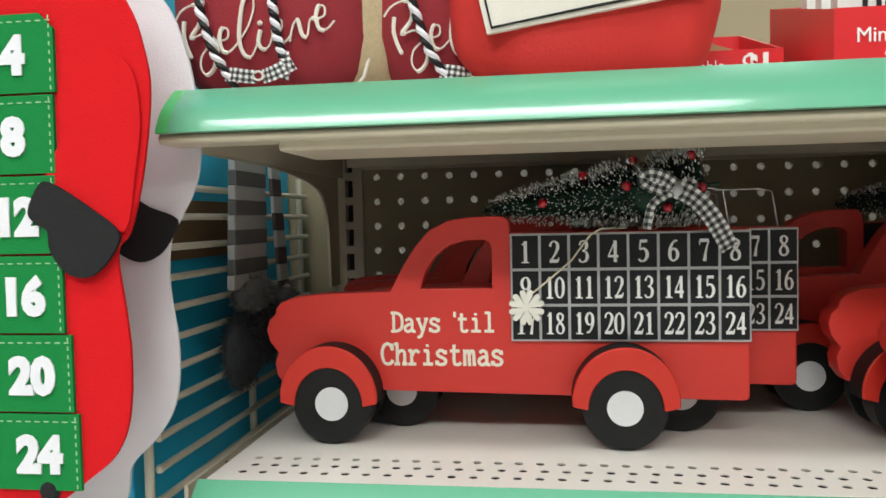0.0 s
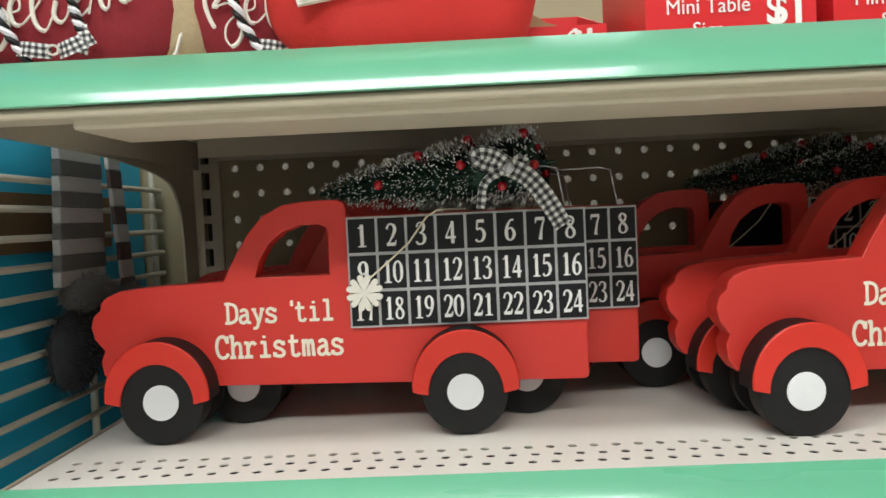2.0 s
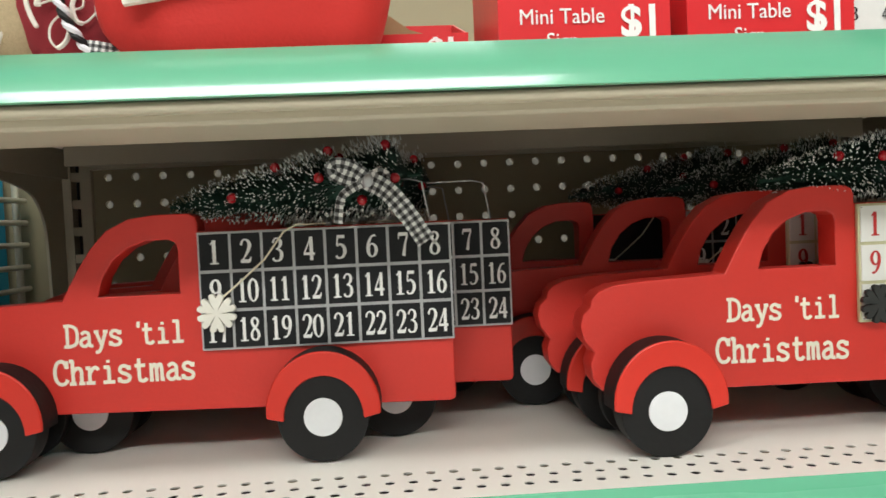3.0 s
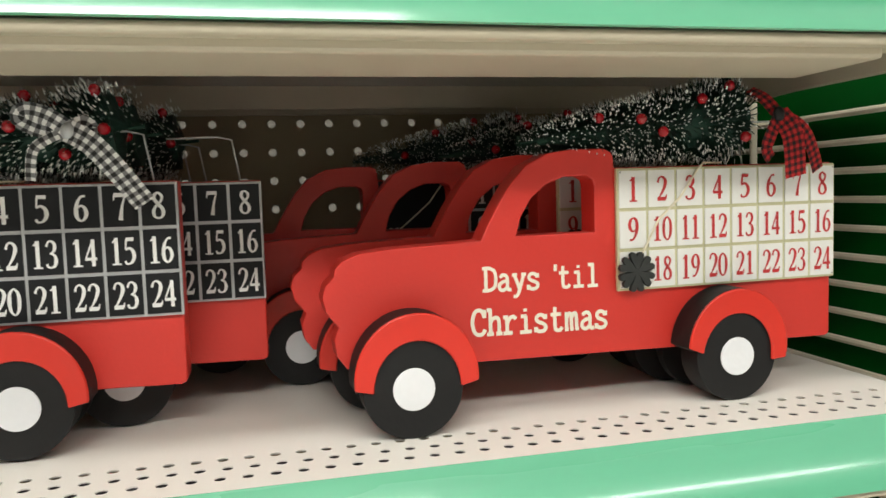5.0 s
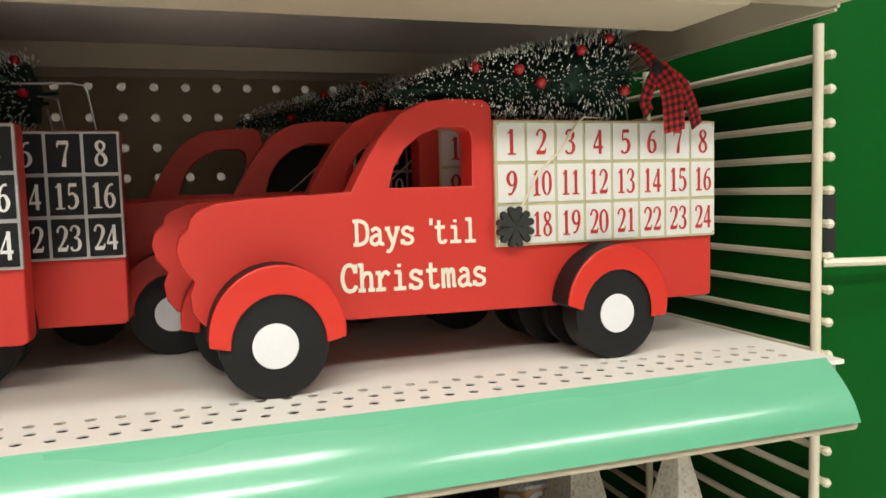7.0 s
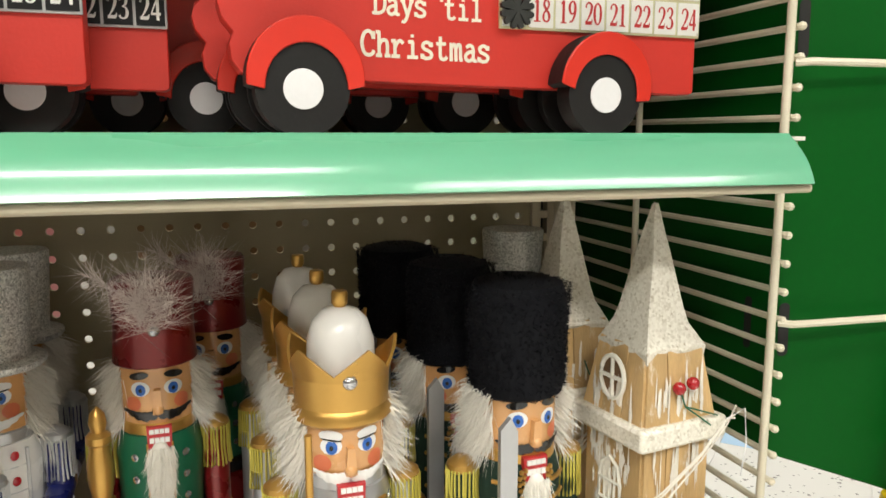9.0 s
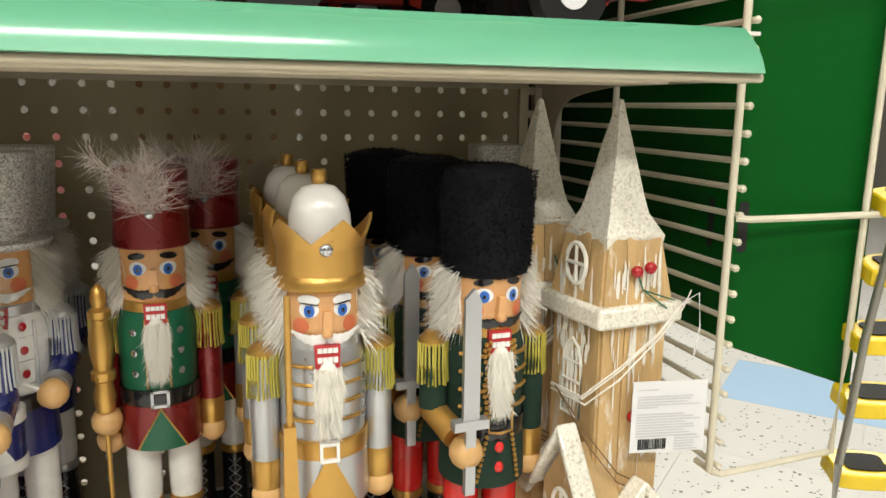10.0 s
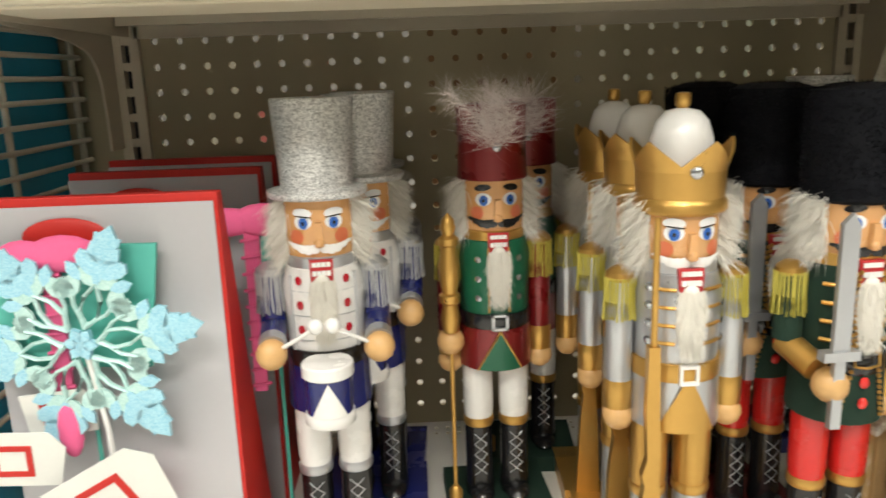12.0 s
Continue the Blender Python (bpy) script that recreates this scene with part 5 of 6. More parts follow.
def figure(kind, seed):
    rnd = random.Random(seed)
    b = Build()
    look_ = {"drummer": dict(leg="white_gloss", boot="black_gloss", coat="white_gloss", skirt="navy", arm="navy", cuff="silver", base="navy", fr="fringe_silver", brow="white_gloss", tache="white_gloss"),
             "scepter": dict(leg="white_gloss", boot="black_gloss", coat="jade", skirt="maroon", arm="maroon", cuff="gold", base="forest", fr="fringe_gold", brow="black_gloss", tache="black_gloss"),
             "king": dict(leg="gold", boot="silver", coat="silver", skirt="silver", arm="silver", cuff="gold", base="gold", fr="fringe_gold", brow="white_gloss", tache="white_gloss"),
             "guard": dict(leg="scarlet", boot="black_gloss", coat="forest", skirt="forest", arm="forest", cuff="gold", base="maroon", fr="fringe_gold", brow="black_gloss", tache="black_gloss")}[kind]
    c = look_
    HR = 0.0262
    # base, boots, legs
    b.box(-0.046, 0.046, -0.036, 0.046, 0.0, 0.016).paint(c["base"])
    for s in (-1, 1):
        lx = 0.0158 * s
        b.lathe([(0.0125, 0.016), (0.0135, 0.024), (0.0125, 0.034), (0.0122, 0.084)], 18, (lx, 0.0)).ball((lx, -0.012, 0.022), 0.0115, 12, (1, 1.5, 0.6)).paint(c["boot"])
        lace(b, lx, 0.0, 0.0123, 0.038, 0.078)
        b.lathe([(0.0128, 0.084), (0.0136, 0.0855), (0.0136, 0.0905), (0.0128, 0.092)], 18, (lx, 0.0)).paint("gold" if kind != "drummer" else "silver")
        b.lathe([(0.0124, 0.092), (0.0132, 0.10), (0.0136, 0.16)], 18, (lx, 0.0)).paint(c["leg"])
    # tunic
    b.lathe([(0.0318, 0.144), (0.0322, 0.146), (0.0306, 0.185)], 28).paint(c["skirt"])
    b.lathe([(0.0310, 0.180), (0.0314, 0.181), (0.0314, 0.192), (0.0310, 0.193)], 28).paint({"king": "gold", "guard": "black_gloss"}.get(kind, "black_gloss"))
    b.lathe([(0.0290, 0.190), (0.0296, 0.215), (0.0305, 0.240), (0.0270, 0.254), (0.0200, 0.258)], 28).paint(c["coat"])
    b.lathe([(0.0245, 0.2535), (0.0262, 0.255), (0.0262, 0.262), (0.0245, 0.264)], 26).paint("gold" if kind != "drummer" and kind != "king" else "silver")
    # head
    b.lathe([(0.0225, 0.258), (0.0250, 0.262), (HR, 0.270), (HR, 0.300), (0.0255, 0.312)], 28).paint("skin")
    # jaw, teeth, beard
    dz = {"king": -0.0065, "guard": -0.0040}.get(kind, 0.0)
    zj = 0.2500 + dz * 0.4
    b.slab([(-0.0080, zj - 0.004), (0.0080, zj - 0.004), (0.0085, zj + 0.0120), (-0.0085, zj + 0.0120)], -HR - 0.0030, -0.018).paint("teeth_red")
    for k in range(4):
        x = -0.0066 + 0.0034 * k
        b.box(x, x + 0.0030, -HR - 0.0042, -0.02, zj + 0.0072, zj + 0.0104)
        b.box(x, x + 0.0030, -HR - 0.0044, -0.02, zj + 0.0006, zj + 0.0042)
    b.paint("white_gloss")
    b.ball((0, -0.0300, zj - 0.0230), 0.0092, 14, (1.08, 0.66, 2.7))
    beard = []
    for _ in range(1700):
        u = rnd.random()
        w = 0.0090 * (1 - 0.40 * u) * rnd.uniform(-1, 1)
        beard.append(((w, -0.0346 + abs(w) * 0.40, zj - 0.002 - 0.040 * u), (w * 14, -0.16, -1)))
    b.strands(beard, 0.0125, 0.0005, 0.20, 0.0, rnd)
    b.paint("fur_white")
    # face
    for s in (-1, 1):
        on_drum(b, HR, 25 * s, 0.2890 + dz, 0.0068, 0.0054, 0.0003, tilt=-0.06 * s).paint("eye_white")
        on_drum(b, HR, 24 * s, 0.2882 + dz, 0.0036, 0.0043, 0.0006).paint("eye_blue")
        on_drum(b, HR, 24 * s, 0.2880 + dz, 0.0013, 0.0016, 0.0009, 8).paint("black_gloss")
        if c["brow"] == "black_gloss":
            on_drum(b, HR, 26 * s, 0.2985 + dz, 0.0070, 0.0027, 0.0007, tilt=-0.12 * s).paint("black_gloss")
        else:
            on_drum(b, HR, 25 * s, 0.2955 + dz, 0.0074, 0.0036, 0.0007, tilt=0.05 * s).paint("eye_white")
            on_drum(b, HR, 24 * s, 0.2930 + dz, 0.0066, 0.0006, 0.0010, tilt=0.10 * s).paint("black_gloss")
        on_drum(b, HR, 38 * s, 0.2780 + dz, 0.0062, 0.0054, 0.0002).paint("blush")
        for k in range(5):
            on_drum(b, HR, s * (9 + 9.5 * k), 0.2695 + dz + (0.0, -0.0005, 0.0, 0.0016, 0.0036)[k], 0.0042, (0.0034, 0.0037, 0.0032, 0.0024, 0.0014)[k], 0.0006 + 0.0002 * k, tilt=0.2 * s)
        b.paint(c["tache"])
    b.slab([(-0.0034, 0.272 + dz), (0.0034, 0.272 + dz), (0.0022, 0.289 + dz), (-0.0022, 0.289 + dz)], -HR - 0.0050, -HR + 0.004)
    b.ball((0, -HR - 0.003, 0.2745 + dz), 0.0040, 10).paint("skin")
    # hair
    for a0, a1 in ((62, 150), (-150, -62)):
        fur_on_drum(b, HR - 0.001, 0.262, 0.306, a0, a1, 1900, 0.021, 0.0006, rnd, 0.75, 0.8, 0.0, 0.28)
    b.paint("fur_white")
    # arms
    for s in (-1, 1):
        ax = 0.0392 * s
        if kind == "drummer":
            b.tube([(ax, 0, 0.250), (ax, -0.002, 0.208)], 0.0098, 14).tube([(ax, 0.004, 0.209), (ax * 0.98, -0.030, 0.203)], 0.0098, 14).paint(c["arm"])
            b.tube([(ax * 0.98, -0.028, 0.2033), (ax * 0.97, -0.038, 0.2015)], 0.0102, 14).paint(c["cuff"])
            hand = (ax * 0.97, -0.046, 0.200)
            b.ball(hand, 0.0112, 14).paint("pine")
            b.tube([(hand[0] * 1.12, hand[1] + 0.004, hand[2] - 0.008), hand, (0.006 * s, -0.058, 0.221)], 0.0015, 8).ball((0.006 * s, -0.058, 0.222), 0.0056, 12).paint("white_gloss")
        elif kind == "guard" and s < 0:
            b.tube([(ax, 0, 0.250), (ax, -0.001, 0.200)], 0.0100, 14).paint(c["arm"])
            b.tube([(ax, 0.002, 0.197), (ax + 0.008, -0.026, 0.186)], 0.0098, 14).paint("gold")
            b.ball((ax + 0.012, -0.036, 0.178), 0.0122, 14).paint("pine")
        else:
            b.lathe([(0.0088, 0.172), (0.0098, 0.174), (0.0098, 0.246), (0.006, 0.254)], 16, (ax, 0)).paint(c["arm"])
            b.lathe([(0.0096, 0.152), (0.0102, 0.153), (0.0102, 0.1725), (0.0096, 0.174)], 16, (ax, 0)).paint(c["cuff"])
            b.ball((ax, -0.001, 0.146), 0.0112, 14).paint("pine")
        fringe(b, ax, 0.0, 0.0100, 0.246, 0.028, c["fr"], rnd)
    # headgear and trappings
    if kind == "drummer":
        b.lathe([(0.0350, 0.305), (0.0368, 0.307), (0.0368, 0.310), (0.0270, 0.312), (0.0265, 0.314), (0.0300, 0.374), (0.0290, 0.3755), (0.0005, 0.3755)], 30).paint("glit_silver")
        for s in (-1, 1):
            for k in range(3):
                z = 0.247 - 0.0185 * k
                on_drum(b, 0.0303, 33 * s, z, 0.0028, 0.0034, 0.0012).paint("ruby")
                b.tube([((0.0303) * math.sin(radians(q)), -0.0303 * math.cos(radians(q)), z - 0.0085) for q in (14 * s, 32 * s, 50 * s)], 0.0005, 5).paint("tin")
            b.tube([(0.0305 * math.sin(radians(50 * s)), -0.0305 * math.cos(radians(50 * s)), z) for z in (0.193, 0.22, 0.25)], 0.0014, 6).paint("fringe_silver")
        b.lathe([(0.0175, 0.146), (0.0182, 0.147), (0.0182, 0.154), (0.0175, 0.155)], 24, (0, -0.046)).lathe([(0.0178, 0.182), (0.0188, 0.183), (0.0188, 0.191), (0.0178, 0.192)], 24, (0, -0.046)).paint("white_gloss")
        b.lathe([(0.0168, 0.154), (0.0172, 0.183)], 24, (0, -0.046)).paint("navy")
        wedge(b, 0.0180, -0.046, 44, 0.155, 0.181, 0.5)
        b.paint("white_gloss")
    elif kind == "scepter":
        b.lathe([(0.0285, 0.304), (0.0292, 0.305), (0.0278, 0.330), (0.0292, 0.362), (0.0275, 0.3645), (0.0005, 0.365)], 28).paint("maroon")
        b.ball((0, -0.0285, 0.331), 0.0042, 10, (1, 0.6, 1)).paint("jewel")
        roots = [((rnd.uniform(-0.012, 0.012), -0.0285 - rnd.uniform(0, 0.006), 0.332 + rnd.uniform(0.0, 0.032)), (rnd.uniform(-1.3, 0.9), -0.35, rnd.uniform(0.1, 1.2))) for _ in range(560)]
        b.strands(roots, 0.031, 0.00032, 0.45, 0.0, rnd)
        for _ in range(300):
            u = rnd.random() ** 1.5
            p = Vector((-0.004 - 0.036 * u, -0.033, 0.345 + 0.036 * u - 0.006 * u * u))
            b.strands([(p, (rnd.uniform(-1, 0.3), -0.2, rnd.uniform(-0.5, 1)))], 0.020, 0.00030, 0.4, 0.0, rnd)
        b.paint("plume")
        for s in (-1, 1):
            for k in range(3):
                on_drum(b, 0.0300, 33 * s, 0.240 - 0.0165 * k, 0.0028, 0.0028, 0.0014, 10).paint("jewel")
            b.tube([(0.0306 * math.sin(radians(16 * s)), -0.0306 * math.cos(radians(16 * s)), z) for z in (0.195, 0.22, 0.25)], 0.0008, 6).paint("gold")
        wedge(b, 0.0328, 0.0, 34, 0.1445, 0.179, 0.5)
        b.paint("jade")
        for s in (-1, 1):
            b.tube([(0.0330 * math.sin(radians(s * 34 * (1 - u / 6))), -0.0330 * math.cos(radians(s * 34 * (1 - u / 6))), 0.1445 + 0.0345 * u / 6) for u in range(7)], 0.0008, 6)
        b.paint("gold")
        for x0, x1, z0, z1 in ((-0.007, 0.007, 0.1800, 0.1822), (-0.007, 0.007, 0.1918, 0.194), (-0.007, -0.0048, 0.180, 0.194), (0.0048, 0.007, 0.180, 0.194)):
            b.box(x0, x1, -0.0338, -0.030, z0, z1)
        b.paint("silver")
        # sceptre in the hand
        sx = -0.0400
        b.ball((sx, -0.016, 0.168), 0.0118, 14).paint("pine")
        b.lathe([(0.0018, 0.016), (0.0020, 0.180)], 10, (sx, -0.020)).lathe([(0.0070, 0.178), (0.0085, 0.190), (0.0066, 0.199), (0.0066, 0.202), (0.0090, 0.204), (0.0090, 0.210), (0.0066, 0.212), (0.0086, 0.222), (0.0092, 0.236), (0.0068, 0.248), (0.0068, 0.251), (0.0085, 0.253), (0.0085, 0.258), (0.0048, 0.261), (0.0062, 0.267), (0.0050, 0.274), (0.0005, 0.279)], 14, (sx, -0.020)).lathe([(0.006, 0.016), (0.006, 0.030), (0.003, 0.034)], 12, (sx, -0.020)).paint("gold")
    elif kind == "king":
        n = 40
        b.lathe([(0.0295, 0.294), (0.0312, 0.296), (0.0312, 0.301), (0.0290, 0.304), (0.0298, 0.322)], n).paint("gold")
        lo, hi = [], []
        for i in range(n):
            a = 2 * math.pi * i / n
            ph = (i % 8) / 8
            top = 0.326 + 0.016 * abs(2 * ph - 1)
            rr = 0.0298 + 0.30 * (top - 0.322)
            lo.append((b.bm.verts.new((0.0298 * math.cos(a), 0.0298 * math.sin(a), 0.322)), b.bm.verts.new((0.0278 * math.cos(a), 0.0278 * math.sin(a), 0.322))))
            hi.append((b.bm.verts.new((rr * math.cos(a), rr * math.sin(a), top)), b.bm.verts.new(((rr - 0.002) * math.cos(a), (rr - 0.002) * math.sin(a), top))))
        for i in range(n):
            k = (i + 1) % n
            b.bm.faces.new((lo[i][0], lo[k][0], hi[k][0], hi[i][0]))
            b.bm.faces.new((lo[i][1], hi[i][1], hi[k][1], lo[k][1]))
            b.bm.faces.new((hi[i][0], hi[k][0], hi[k][1], hi[i][1]))
        b.paint("gold")
        b.lathe([(0.0205, 0.318), (0.0212, 0.330), (0.0205, 0.342), (0.0170, 0.3535), (0.0110, 0.3600), (0.0005, 0.3625)], 26).paint("white_gloss")
        b.lathe([(0.003, 0.361), (0.0052, 0.364), (0.0052, 0.370), (0.0046, 0.3715), (0.0005, 0.3722)], 14).paint("gold")
        b.ball((0, -0.0305, 0.3225), 0.0046, 10, (1, 0.6, 1)).paint("jewel")
        for s in (-1, 1):
            for k in range(4):
                z = 0.246 - 0.0125 * k
                on_drum(b, 0.0303, 52 * s, z, 0.0032, 0.0032, 0.0018, 10).paint("jewel")
                b.tube([(0.0305 * math.sin(radians(q)), -0.0305 * math.cos(radians(q)), z - 0.001) for q in (18 * s, 34 * s, 48 * s)], 0.0013, 6).paint("gold")
        wedge(b, 0.0331, 0.0, 38, 0.1440, 0.179, 7)
        b.paint("gold")
        for x0, x1, z0, z1 in ((-0.0065, 0.0065, 0.1795, 0.1818), (-0.0065, 0.0065, 0.1912, 0.1935), (-0.0065, -0.0045, 0.180, 0.193), (0.0045, 0.0065, 0.180, 0.193)):
            b.box(x0, x1, -0.0340, -0.030, z0, z1)
        b.paint("white_gloss")
        # rifle
        rx = -0.0258
        b.lathe([(0.0024, 0.205), (0.0022, 0.296)], 10, (rx, -0.036))
        b.slab([(rx - 0.0040, 0.21), (rx + 0.0035, 0.21), (rx + 0.0045, 0.165), (rx + 0.0060, 0.130), (rx + 0.0050, 0.115), (rx + 0.0075, 0.095), (rx + 0.0105, 0.016), (rx - 0.0105, 0.016), (rx - 0.0075, 0.085), (rx - 0.0045, 0.110), (rx - 0.0065, 0.118), (rx - 0.0030, 0.130), (rx - 0.0048, 0.165)], -0.0400, -0.0325)
        b.paint("gold")
    else:
        prof = [(0.0255, 0.296), (0.0305, 0.299), (0.0318, 0.306), (0.0330, 0.345), (0.0326, 0.362), (0.0295, 0.3705), (0.0180, 0.3740), (0.0005, 0.3745)]
        b.lathe(prof, 30)
        roots = []
        for _ in range(5200):
            a = rnd.uniform(0, 2 * math.pi)
            z = rnd.uniform(0.297, 0.377)
            if z > 0.370:
                r = 0.032 * math.sqrt(rnd.random())
                roots.append(((r * math.cos(a), r * math.sin(a), 0.3745 - 6 * r * r), (0.5 * math.cos(a), 0.5 * math.sin(a), 1)))
            else:
                r = 0.0313 + 0.002 * (z - 0.30) / 0.06 - (0.003 if z < 0.301 else 0)
                roots.append(((r * math.cos(a), r * math.sin(a), z), (math.cos(a), math.sin(a), rnd.uniform(-0.4, 0.7))))
        b.strands(roots, 0.0030, 0.0007, 0.5, 0.0, rnd)
        b.paint("fur_black")
        for s in (-1, 1):
            for k in range(14):
                z = 0.252 - 0.0042 * k
                for e in (-1.6, 1.6):
                    q = radians(s * (17 + 2 * math.sin(k)) + e * 1.6)
                    b.ball((0.0312 * math.sin(q), -0.0312 * math.cos(q), z + e * 0.0004), 0.0018, 6)
            for k in range(9):
                q = radians(s * (17 + 1.4 * k))
                b.ball((0.0335 * math.sin(q), -0.0335 * math.cos(q), 0.184 - 0.0042 * k), 0.0017, 6)
            for k in range(4):
                z = 0.243 - 0.013 * k
                b.tube([(0.0309 * math.sin(radians(q)), -0.0309 * math.cos(radians(q)), z) for q in (24 * s, 40 * s, 56 * s)], 0.0015, 6)
        b.tube([(-0.009, -0.0325, 0.198), (-0.009, -0.0335, 0.188), (0.0, -0.034, 0.1865), (0.009, -0.0335, 0.188), (0.009, -0.0325, 0.198)], 0.0010, 6)
        b.paint("gold")
        for z in (0.1755, 0.1605):
            b.ball((0.0, -0.0325, z), 0.0036, 10, (1, 0.6, 1.2)).paint("scarlet")
        # sword
        wx = -0.0275
        b.slab([(wx - 0.0058, 0.205), (wx + 0.0058, 0.205), (wx + 0.0058, 0.287), (wx + 0.001, 0.296), (wx - 0.0058, 0.289)], -0.0455, -0.0415)
        b.slab([(wx - 0.0130, 0.1985), (wx + 0.0120, 0.1985), (wx + 0.0120, 0.2050), (wx - 0.0130, 0.2050)], -0.0480, -0.0395)
        b.slab([(wx - 0.0036, 0.150), (wx + 0.0036, 0.150), (wx + 0.0036, 0.20), (wx - 0.0036, 0.20)], -0.0455, -0.0405)
        b.paint("silver")
    return b.data("nutcracker_" + kind)


LABELS = {"drummer": "wooden drummer nutcracker with silver glitter hat", "scepter": "wooden nutcracker in maroon hat with gold staff", "king": "silver and gold king nutcracker with crown and rifle", "guard": "guard nutcracker in black fur hat with sword"}
ROWS_OF = {"drummer": [(0.1870, -0.245, 6), (0.2130, -0.165, 0), (0.2120, -0.086, -3)], "scepter": [(0.3230, -0.176, 3), (0.3640, -0.085, -4)],
           "king": [(0.4380, -0.300, 0), (0.4350, -0.225, 2), (0.4310, -0.150, -2)], "guard": [(0.5560, -0.300, 4), (0.5360, -0.215, 4), (0.5180, -0.130, 4)]}
for kind, spots in ROWS_OF.items():
    me = figure(kind, len(kind))
    for k, (x, y, a) in enumerate(spots):
        o = new("nutcracker", me)
        o.matrix_basis = pose(x, y, DECK, 0, 0, a)
        tagged(o, LABELS[kind] + (", in front" if k == 0 else ", behind"), "nutcracker", "nutcrackers")
o = new("nutcracker", bpy.data.meshes["nutcracker_drummer"])
o.matrix_basis = pose(0.648, -0.075, DECK, 0, 0, -8)
tagged(o, "wooden drummer nutcracker in the shade behind the towers", "nutcracker", "nutcrackers")


# ---- wooden towers ----
def board_wall(t, pts, z0, z1, top_pts, n):
    """Upright boards round a plan, leaning in to the top plan."""
    k = len(pts)
    for i in range(k):
        a0, a1 = Vector(pts[i]), Vector(pts[(i + 1) % k])
        b0, b1 = Vector(top_pts[i]), Vector(top_pts[(i + 1) % k])
        for j in range(n):
            u0, u1 = j / n + 0.006, (j + 1) / n - 0.006
            b = Build()
            nrm = Vector((a1.y - a0.y, -(a1.x - a0.x))).normalized() * 0.0022
            lo = [a0.lerp(a1, u0), a0.lerp(a1, u1)]
            hi = [b0.lerp(b1, u0), b0.lerp(b1, u1)]
            vs = []
            for p, z in ((lo[0], z0), (lo[1], z0), (hi[1], z1), (hi[0], z1)):
                for s in (-1, 1):
                    vs.append(b.bm.verts.new((p.x + s * nrm.x * (0.8 + 0.25 * (j % 2)), p.y + s * nrm.y * (0.8 + 0.25 * (j % 2)), z)))
            for q in ((0, 2, 4, 6), (1, 7, 5, 3), (0, 1, 3, 2), (2, 3, 5, 4), (4, 5, 7, 6), (6, 7, 1, 0)):
                b.bm.faces.new([vs[m] for m in q])
            part("board", b.paint("fir"), t, smooth=False)


def square(h):
    return [(-h, -h), (h, -h), (h, h), (-h, h)]


def snow_patch(b, c, ax, ay, rnd, n=18):
    """A thin uneven daub of whitewash on a wall; ax, ay: half axes as vectors."""
    c, ax, ay = Vector(c), Vector(ax), Vector(ay)
    nrm = ax.cross(ay).normalized() * 0.0004
    pts = []
    for i in range(n):
        a = 2 * math.pi * i / n
        r = rnd.uniform(0.55, 1.1)
        pts.append(b.bm.verts.new(c + nrm + ax * r * math.cos(a) + ay * r * math.sin(a)))
    m = b.bm.verts.new(c + nrm * 2.5)
    for i in range(n):
        b.bm.faces.new((pts[i], pts[(i + 1) % n], m))


def round_window(b, c, r, ax, rz=None):
    """A ring with a cross on a wall that runs along ax."""
    c, ax = Vector(c), Vector(ax).normalized()
    up = Vector((0, 0, 1))
    rz = rz or r
    ring = [c + ax * r * math.cos(2 * math.pi * i / 18) + up * rz * math.sin(2 * math.pi * i / 18) for i in range(19)]
    b.tube(ring, 0.0017, 6)
    b.tube([c - ax * r, c + ax * r], 0.0015, 6)
    b.tube([c - up * rz, c + up * rz], 0.0015, 6)


